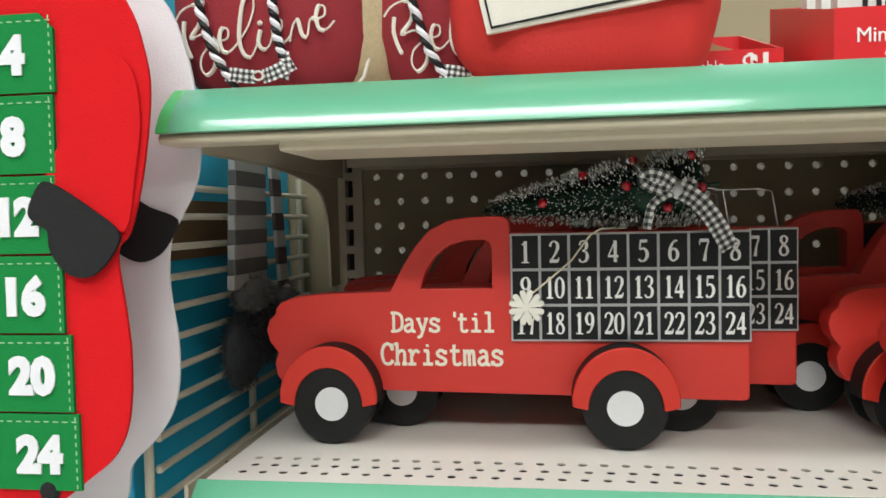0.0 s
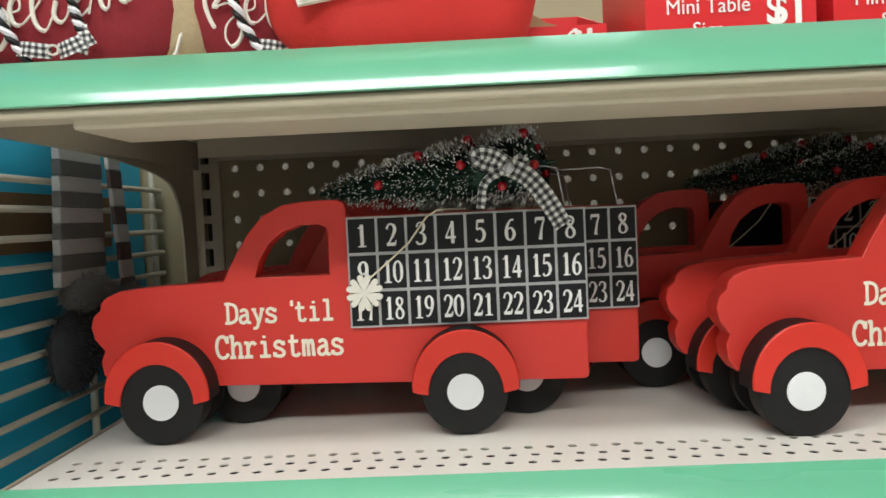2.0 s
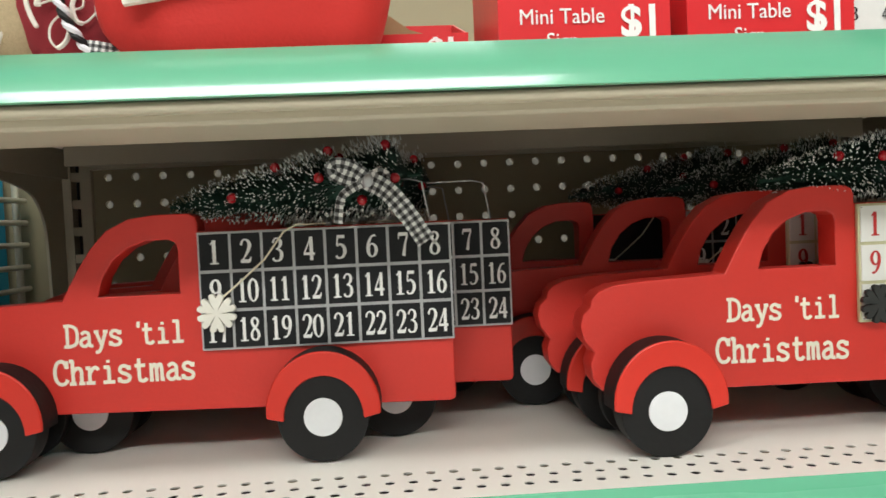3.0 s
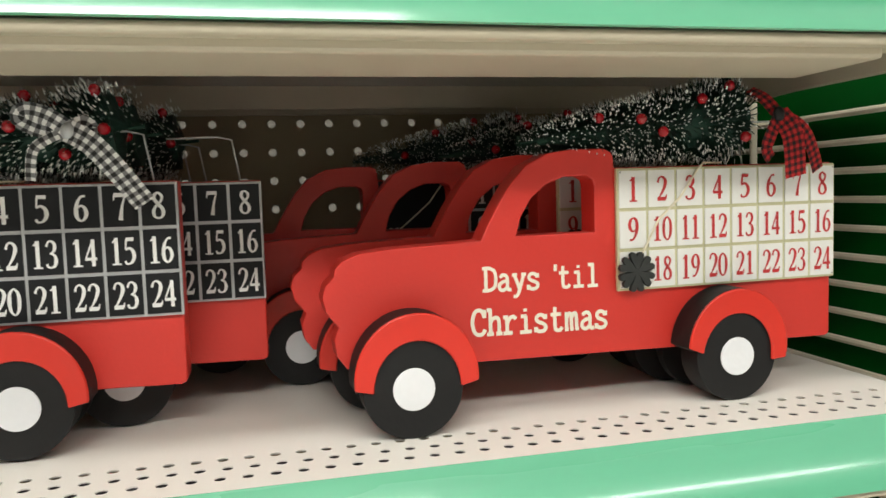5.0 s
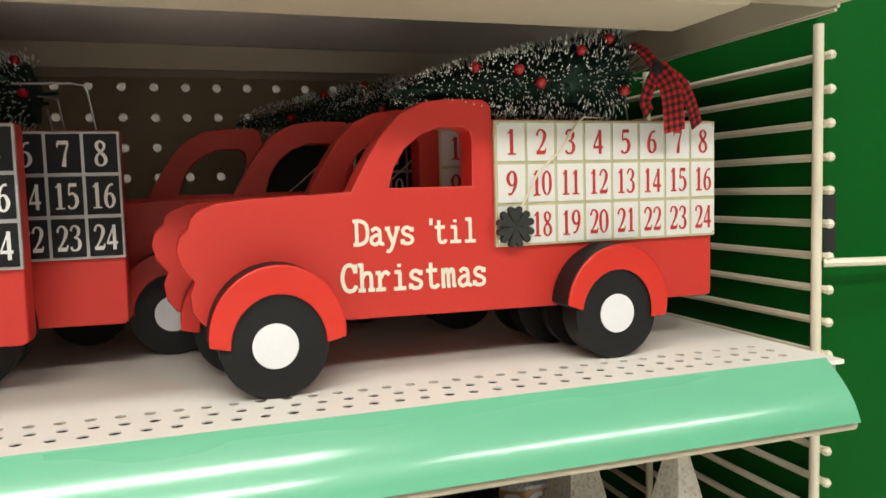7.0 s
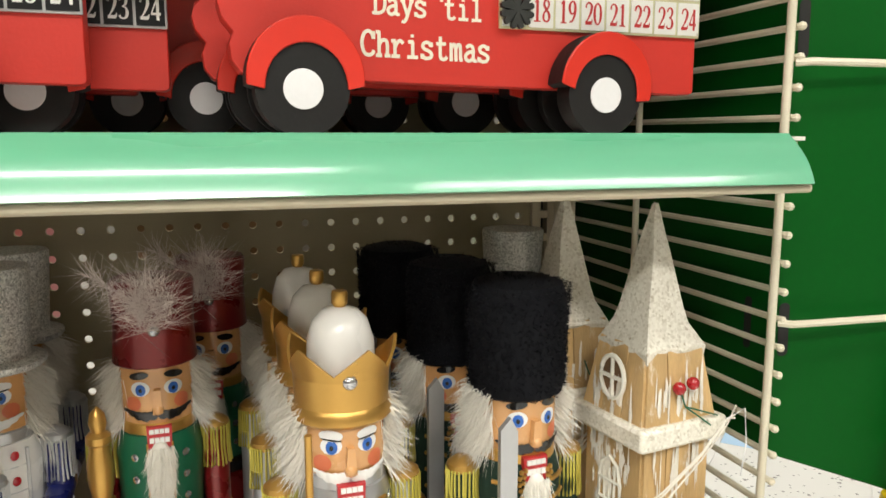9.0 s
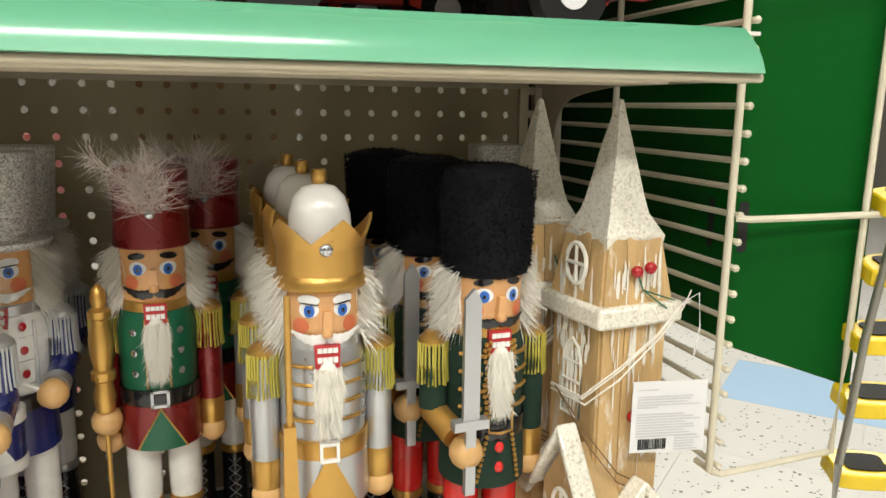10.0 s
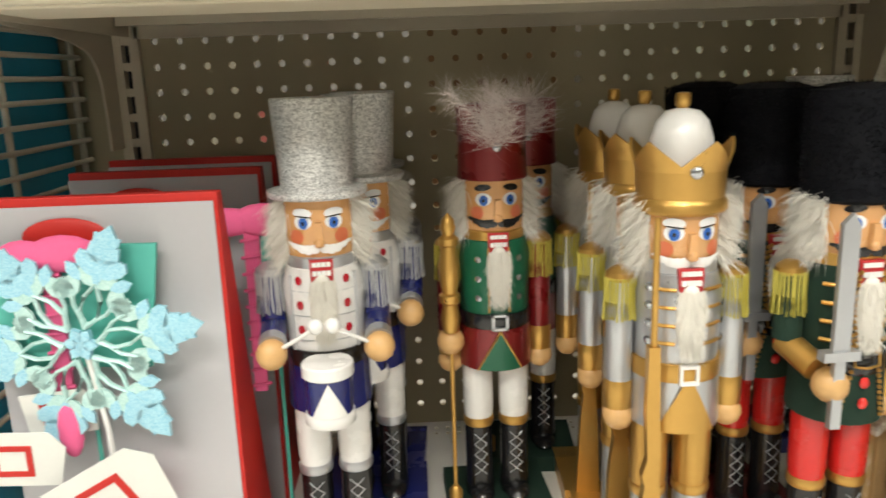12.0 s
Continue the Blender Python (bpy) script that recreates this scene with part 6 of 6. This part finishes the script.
def tower(x, y, turn, label, tagged_card):
    t = thing("wooden_tower", label, "ornament", pose(x, y, DECK, 0, 0, turn), group="wooden towers")
    rnd = random.Random(int(x * 1000))
    H = 0.0285
    board_wall(t, square(H), 0.0, 0.262, square(H), 3)
    board_wall(t, square(0.0310), 0.275, 0.326, square(0.0230), 3)
    b = Build()
    b.box(-0.038, 0.038, -0.038, 0.038, 0.260, 0.276)
    part("ledge", b.paint("glit_snow"), t, "frosted white ledge", bevel=0.003)
    # spire: flared four-sided roof with an uneven rim
    b = Build()
    rings = []
    for h, z in ((0.0258, 0.319), (0.0266, 0.324), (0.0176, 0.339), (0.0150, 0.350), (0.0086, 0.385), (0.0032, 0.412), (0.0014, 0.4195)):
        ring = []
        for i in range(4):
            p, q = Vector(square(h)[i]), Vector(square(h)[(i + 1) % 4])
            for j in range(5):
                v = p.lerp(q, j / 5)
                w = 0.0014 if z < 0.33 else 0.0006
                ring.append(b.bm.verts.new((v.x + rnd.uniform(-w, w), v.y + rnd.uniform(-w, w), z + rnd.uniform(-w, w) * 1.5 - (0.003 if z < 0.327 and j == 0 else 0))))
        rings.append(ring)
    for p, q in zip(rings, rings[1:]):
        for i in range(20):
            b.bm.faces.new((p[i], p[(i + 1) % 20], q[(i + 1) % 20], q[i]))
    b.bm.faces.new(rings[-1])
    b.bm.faces.new(rings[0][::-1])
    part("spire", b.paint("glit_snow"), t, "frosted white spire roof")
    # windows on the two seen faces
    for f, (ax, nrm) in enumerate((((0, -1, 0), (-1, 0, 0)), ((1, 0, 0), (0, -1, 0)))):
        nv = Vector(nrm)
        if f == 0:
            w = Build()
            round_window(w, nv * 0.0322 + Vector((0, 0, 0.302)), 0.0120, ax, 0.0150)
            part("window", w.paint("flake_white"), t, "cream round window with a cross")
            d = Build()
            c = nv * 0.0316 + Vector((0, 0, 0.302))
            vs = [d.bm.verts.new(c + Vector(ax) * 0.0112 * math.cos(2 * math.pi * i / 16) + Vector((0, 0, 0.0142 * math.sin(2 * math.pi * i / 16)))) for i in range(16)]
            d.bm.faces.new(vs)
            part("window_gap", d.paint("brown_card"), t, smooth=False)
            for zc, hh in ((0.215, 0.030), (0.05, 0.03)):
                w = Build()
                base = nv * 0.0318
                pts = [base + Vector(ax) * u + Vector((0, 0, zc + v)) for u, v in ((-0.011, -hh), (-0.011, hh * 0.4), (-0.008, hh * 0.8), (0, hh), (0.008, hh * 0.8), (0.011, hh * 0.4), (0.011, -hh), (-0.011, -hh))]
                w.tube(pts, 0.0014, 6)
                for v in (-0.5, -0.1, 0.4):
                    w.tube([base + Vector(ax) * -0.011 + Vector((0, 0, zc + v * hh)), base + Vector(ax) * 0.011 + Vector((0, 0, zc + v * hh))], 0.0011, 6)
                for a in (-0.0055, 0.0, 0.0055):
                    w.tube([base + Vector(ax) * a * 0.8 + Vector((0, 0, zc - hh)), base + Vector(ax) * a + Vector((0, 0, zc + hh * 0.7))], 0.0010, 6)
                part("arched_window", w.paint("flake_white"), t, "cream arched lattice window")
    for k in range(120):
        s = Build()
        face = rnd.random() < 0.6
        z = rnd.choice((rnd.uniform(0.02, 0.25), rnd.uniform(0.22, 0.258), rnd.uniform(0.278, 0.296)))
        hh = 0.0312 if z < 0.26 else 0.0330 - (z - 0.275) * 0.157
        u = rnd.uniform(-0.022, 0.022)
        if face:
            snow_patch(s, (-hh - 0.0004, u, z), (0, -rnd.uniform(0.0006, 0.0028), 0), (0, 0, rnd.uniform(0.004, 0.018)), rnd)
        else:
            snow_patch(s, (u, -hh - 0.0004, z), (rnd.uniform(0.0005, 0.0022), 0, 0), (0, 0, rnd.uniform(0.005, 0.026)), rnd)
        part("whitewash_daub", s.paint("snow_paint"), t, smooth=False)
    # side porch with a gable
    for gx, gy, gz, w, turn2, hgt in ((-0.034, -0.020, 0.0, 0.024, 0, 0.135), (-0.003, -0.034, 0.0, 0.022, 90, 0.118)):
        c = Build()
        if turn2 == 0:
            c.slab([(gy - w, 0.0), (gy + w, 0.0), (gy + w, hgt), (gy, hgt + 0.036), (gy - w, hgt)], gx - 0.016, gx + 0.018, axis="x")
        else:
            c.slab([(gx - w, 0.0), (gx + w, 0.0), (gx + w, hgt), (gx, hgt + 0.018), (gx - w, hgt)], gy - 0.014, gy + 0.018)
        porch = part("porch", c.paint("fir"), t, "small plank porch", smooth=False)
        for sgn in (-1, 1):
            r = Build()
            rise = 0.044 if turn2 == 0 else 0.022
            prof = [(0.0, hgt + rise), (sgn * (w + 0.010), hgt - 0.010), (sgn * (w + 0.010), hgt - 0.002), (0.0, hgt + rise + 0.010)]
            if turn2 == 0:
                r.slab([(gy + p, q) for p, q in prof], gx - 0.024, gx - 0.006, axis="x")
            else:
                r.slab([(gx + p, q) for p, q in prof], gy - 0.024, gy - 0.008)
            part("porch_roof", r.paint("glit_snow"), porch, "frosted white gable roof", bevel=0.002)
        w2 = Build()
        if turn2 == 0:
            round_window(w2, (gx - 0.0165, gy, hgt - 0.012), 0.0105, (0, 1, 0), 0.0135)
            w3 = Build()
            round_window(w3, (gx - 0.0165, gy, 0.045), 0.0105, (0, 1, 0), 0.018)
            part("porch_window", w3.paint("flake_white"), porch, "cream cross window")
        else:
            round_window(w2, (gx, gy - 0.0145, 0.04), 0.010, (1, 0, 0), 0.018)
        part("porch_window", w2.paint("flake_white"), porch, "cream cross window")
    # twig garland, berries
    g = Build()
    for k in range(5):
        q = rnd.uniform(-0.004, 0.004)
        g.tube([(-0.036, 0.020, 0.20 + q), (-0.040, -0.028 + q, 0.205 + q), (-0.020, -0.040, 0.225 + 2 * q), (0.012, -0.041, 0.250 + q), (0.032, -0.043, 0.272 + q), (0.036, -0.046, 0.284 - 2 * q)], 0.0008, 5, 0.0005)
    g.paint("snow_paint")
    part("twig", g, t, "whitewashed twig garland")
    g = Build()
    for k in range(3):
        q = rnd.uniform(-0.006, 0.006)
        g.tube([(-0.038, 0.012, 0.205), (-0.040, -0.034, 0.180 + q), (-0.018, -0.042, 0.150 + q), (0.020, -0.040, 0.128 + q)], 0.0005, 5)
    g.paint("brown_card")
    part("vine", g, t, "thin brown vine")
    for p in () if not tagged_card else ((-0.005, -0.0350, 0.300), (0.0065, -0.0355, 0.302), (0.000, -0.034, 0.190)):
        part("berry", Build().ball(p, 0.0045, 12).paint("berry"), t, "glossy red berry")
    part("sprig", Build().tube([(-0.002, -0.033, 0.297), (0.002, -0.034, 0.286), (0.020, -0.040, 0.272)], 0.0006, 5).tube([(0.002, -0.034, 0.286), (0.028, -0.038, 0.277)], 0.0006, 5).paint("jade"), t)
    if tagged_card:
        part("tag_loop", Build().tube([(0.030, -0.044, 0.276), (0.040, -0.050, 0.284), (0.041, -0.052, 0.26), (0.036, -0.053, 0.238)], 0.0005, 5).paint("tag"), t)
    return t


tower(0.6545, -0.3060, 9, "rustic plank tower ornament with frosted spire and red berries", True)
tower(0.6280, -0.2240, 8, "rustic plank tower ornament with frosted spire, behind another", False)


def hang_tag():
    t = thing("hang_tag", "white printed hang tag with a barcode on the tower", "price tag", pose(0.6530, -0.3490, 0.6510, 0, 0, -8))
    part("card", Build().box(0.0, 0.0570, 0.0, 0.0006, -0.0545, 0.0).paint("tag"), t, smooth=False)
    b = Build()
    rnd = random.Random(9)
    z = -0.006
    for k in range(15):
        if k in (1, 6):
            z -= 0.003
        ln = rnd.uniform(0.036, 0.050) if k not in (0, 5) else 0.016
        b.box(0.004, 0.004 + ln, -0.0004, 0.0, z - 0.0007, z)
        z -= 0.0021
    for k in range(6):
        b.box(0.034, 0.034 + rnd.uniform(0.014, 0.022), -0.0004, 0.0, -0.0425 - 0.0021 * k, -0.0418 - 0.0021 * k)
    part("print_line", b.paint("ink"), t, "small grey print", smooth=False)
    b = Build()
    x = 0.006
    while x < 0.027:
        w = rnd.choice((0.0004, 0.0007, 0.0011))
        b.box(x, x + w, -0.0005, 0.0, -0.0520, -0.0440)
        x += w + rnd.choice((0.0004, 0.0006))
    part("barcode", b.paint("tyre"), t, "black barcode", smooth=False)


hang_tag()


# ---- easel cards with paper ornaments ----
def easel(x0, x1, y, z1, label):
    t = thing("display_easel", label, "display card", pose(0, y, DECK), group="display easels")
    h = z1 - DECK
    b = Build()
    b.slab([(0.0, 0.0), (0.085, 0.0), (0.010, h), (0.0, h)], x0, x1, axis="x")
    part("box", b.paint("card_red"), t, "red wedge-shaped card box", smooth=False, bevel=0.0008)
    part("face_sheet", Build().box(x0 - 0.0002, x1 - 0.003, -0.0012, -0.0002, 0.0, h - 0.006).paint("card_white"), t, "white card face", smooth=False)
    part("red_tab", Build().ball(((x0 + x1) / 2 - 0.022, -0.004, h - 0.026), 0.030, 20, (0.95, 0.09, 0.42)).paint("card_red"), t, "glossy red rounded tab")
    return t


easel(-0.0330, 0.1270, -0.2945, 0.7470, "white card easel with red edges, in front")
easel(-0.0290, 0.1300, -0.1650, 0.7480, "white card easel with red edges behind another")
easel(-0.0330, 0.1240, -0.0700, 0.7480, "white card easel with red edges near the pegboard")


def gift_pick(x, y, z, s, label):
    """A teal parcel shape with pink ribbon on a stick."""
    t = thing("parcel_pick", label, "ornament", pose(x, y, z), group="parcel picks")
    part("parcel", Build().slab([(-0.045 * s, -0.030), (0.036 * s, -0.034), (0.046 * s, 0.052), (-0.045 * s, 0.054)], -0.003, 0.0).paint("teal"), t, "teal card parcel", smooth=False)
    for dx, dz, rr, e in ((-0.002, 0.048, 0.016, 1.5), (-0.028, 0.047, 0.014, 1.3)):
        part("bow_loop", Build().ball((dx, -0.006, dz), rr, 14, (e, 0.3, 0.8)).paint("pink"), t, "hot pink felt bow")
    part("ribbon", Build().slab([(-0.020, -0.09), (-0.010, -0.09), (-0.006, 0.05), (-0.018, 0.05)], -0.0065, -0.0035).paint("pink"), t, "hot pink felt ribbon", smooth=False)
    for k in range(10):
        part("ridge", Build().tube([(-0.021, -0.0070, -0.085 + 0.013 * k), (-0.006, -0.0070, -0.083 + 0.013 * k)], 0.0014, 6).paint("pink"), t)
    part("stick", Build().tube([(0.0, 0.002, -0.03), (0.0, 0.002, -(z - DECK) + 0.001)], 0.0016, 6).paint("teal"), t)
    return t


gift_pick(0.030, -0.3050, 0.664, 1.25, "teal and hot pink parcel pick in front of the white card")
gift_pick(0.146, -0.2300, 0.668, 0.40, "small teal and pink parcel pick beside the easel")


def leaf(b, base, d, ln, wd, thick=0.0011):
    n = Vector((-d.z, 0, d.x))
    out = [base, base + d * ln * 0.3 + n * wd * 0.42, base + d * ln * 0.66 + n * wd * 0.5, base + d * ln, base + d * ln * 0.66 - n * wd * 0.5, base + d * ln * 0.3 - n * wd * 0.42]
    b.slab([(p.x, p.z) for p in out], -thick, thick)


def snowflake_pick():
    t = thing("snowflake_pick", "ice-blue glitter snowflake pick on a white stick", "ornament", pose(0.0345, -0.3180, 0.6520, 0, 6, -5) @ Matrix.Scale(0.98, 4))
    for k in range(6):
        a = radians(60 * k + 15)
        def away(g):
            return Vector((math.cos(a + g), 0, math.sin(a + g)))
        d, n = away(0), away(math.pi / 2)
        b = Build()
        for s in (-1, 1):
            b.tube([d * 0.012, d * 0.022 + n * 0.0065 * s, d * 0.034 + n * 0.0055 * s, d * 0.045], 0.0032, 6, 0.0024, 0.5)
            b.tube([d * 0.014, d * 0.026 + n * 0.0115 * s, d * 0.036 + n * 0.0150 * s], 0.0029, 6, 0.0024, 0.5)
            leaf(b, d * 0.030 + n * 0.0120 * s, away(0.9 * s), 0.017, 0.0120)
            leaf(b, d * 0.030 + n * 0.0130 * s, away(0.25 * s), 0.018, 0.0115)
            leaf(b, d * 0.042, away(0.75 * s), 0.019, 0.0120)
        part("inner_petal", b.paint("ice_pale"), t, "pale mint glitter petal")
        b = Build()
        for s in (-1, 1):
            leaf(b, d * 0.049, away(0.70 * s), 0.021, 0.0130, 0.0014)
            leaf(b, d * 0.059, away(0.60 * s), 0.017, 0.0110, 0.0014)
            leaf(b, d * 0.044 + n * 0.010 * s, away(0.95 * s), 0.016, 0.0085, 0.0012)
            leaf(b, d * 0.052 + n * 0.011 * s, away(0.35 * s), 0.014, 0.0080, 0.0012)
            leaf(b, d * 0.070, away(0.75 * s), 0.013, 0.0075, 0.0012)
        leaf(b, d * 0.042, d, 0.022, 0.0075, 0.0016)
        leaf(b, d * 0.062, d, 0.025, 0.0135, 0.0016)
        part("outer_tip", b.paint("ice"), t, "ice-blue glitter tip")
    b = Build()
    for k in range(6):
        leaf(b, Vector((0, 0, 0)), Vector((math.cos(k * 1.047), 0, math.sin(k * 1.047))), 0.012, 0.0075, 0.0022)
    part("centre", b.paint("ice"), t)
    part("stick", Build().tube([(0.004, 0.001, -0.01), (0.016, 0.001, -0.06), (0.040, 0.003, -0.2250)], 0.0021, 8).paint("white_gloss"), t, "white stick")
    return t


snowflake_pick()


def paper_tag(x, y, z, a, s):
    t = thing("paper_tag", "white paper gift tag with a red printed square", "paper tag", pose(x, y, z, 8, a, 4), group="paper tags")
    part("card", Build().slab([(-0.028 * s, -0.02 * s), (0.028 * s, -0.02 * s), (0.034 * s, 0.010 * s), (0.024 * s, 0.022 * s), (-0.028 * s, 0.022 * s)], -0.0008, 0.0).paint("cell_white"), t, smooth=False)
    b = Build().slab([(-0.014 * s, -0.012 * s), (0.012 * s, -0.012 * s), (0.012 * s, 0.012 * s), (-0.014 * s, 0.012 * s)], -0.0016, -0.0009, [[(-0.010 * s, -0.008 * s), (0.008 * s, -0.008 * s), (0.008 * s, 0.008 * s), (-0.010 * s, 0.008 * s)]])
    part("printed_square", b.paint("card_red"), t, "red printed square", smooth=False)


paper_tag(0.045, -0.330, 0.545, -28, 1.25)
paper_tag(-0.016, -0.328, 0.575, 4, 1.0)
paper_tag(0.010, -0.312, 0.600, -4, 0.8)
for px, pz in ((0.018, 0.590), (0.070, 0.535)):
    solo("felt_mitten", Build().ball((px, -0.316, pz), 0.016, 14, (0.55, 0.3, 1.3)).paint("pink"), "hot pink felt mitten on the display card", "felt mitten", group="felt mittens")


# ---- yellow packs on the pole ----
def yellow_pack(x, y, z, a):
    t = thing("yellow_pack", "yellow rounded plastic pack hung on the chrome pole", "package", pose(x, y, z, 12, a, -18), group="yellow packs")
    out = smooth_loop([(-0.022, -0.016), (0.022, -0.016), (0.026, 0.0), (0.022, 0.016), (-0.022, 0.016), (-0.026, 0.0)], 4)
    part("tray", Build().slab(out, -0.006, 0.008, axis="z").paint("yellow"), t, bevel=0.002)
    part("dark_fill", Build().slab([(p * 0.62, q * 0.6) for p, q in out], 0.008, 0.0095, axis="z").paint("tyre"), t, "black filling")


for k, (yx, yz) in enumerate(((0.882, 0.776), (0.877, 0.722), (0.871, 0.668), (0.868, 0.616), (0.866, 0.556))):
    yellow_pack(yx, -0.352, yz, -6 + 2 * k)


# ---- floor tiles ----
def floor_tiles():
    floor = bpy.data.objects["floor"]
    s = 0.390
    ux, uy = Vector((-0.733, -0.680)), Vector((0.680, -0.733))
    o0 = Vector((2.069, 1.277))
    meshes = []
    rnd = random.Random(2)
    for v in range(5):
        b = Build().box(-s / 2 + 0.0008, s / 2 - 0.0008, -s / 2 + 0.0008, s / 2 - 0.0008, -0.0035, 0.0)
        b.paint("vct_blue" if v == 4 else "vct")
        if v < 4:
            for _ in range(120):
                x, y = rnd.uniform(-0.18, 0.18), rnd.uniform(-0.18, 0.18)
                r, a = rnd.uniform(0.0015, 0.005), rnd.uniform(0, 3.14)
                vs = [b.bm.verts.new((x + r * math.cos(a + q) * (1.4 if i % 2 else 0.7), y + r * math.sin(a + q) * (0.8 if i % 2 else 1.1), 0.0004)) for i, q in enumerate((0, 1.3, 2.4, 3.9, 5.1))]
                b.bm.faces.new(vs)
            b.paint("chip")
        meshes.append(b.data("tile", False))
    ang = math.atan2(ux.y, ux.x)
    for i in range(-5, 9):
        for j in range(-5, 9):
            c = o0 + ux * s * (i + 0.5) + uy * s * (j + 0.5)
            if not (0.5 < c.x < 4.8 and -1.6 < c.y < 4.4):
                continue
            me = meshes[4] if (i == 0 and j in (0, 1)) else meshes[rnd.randrange(4)]
            o = part("tile", me, floor)
            o.matrix_basis = pose(c.x, c.y, 0.0, 0, 0, math.degrees(ang))


floor_tiles()
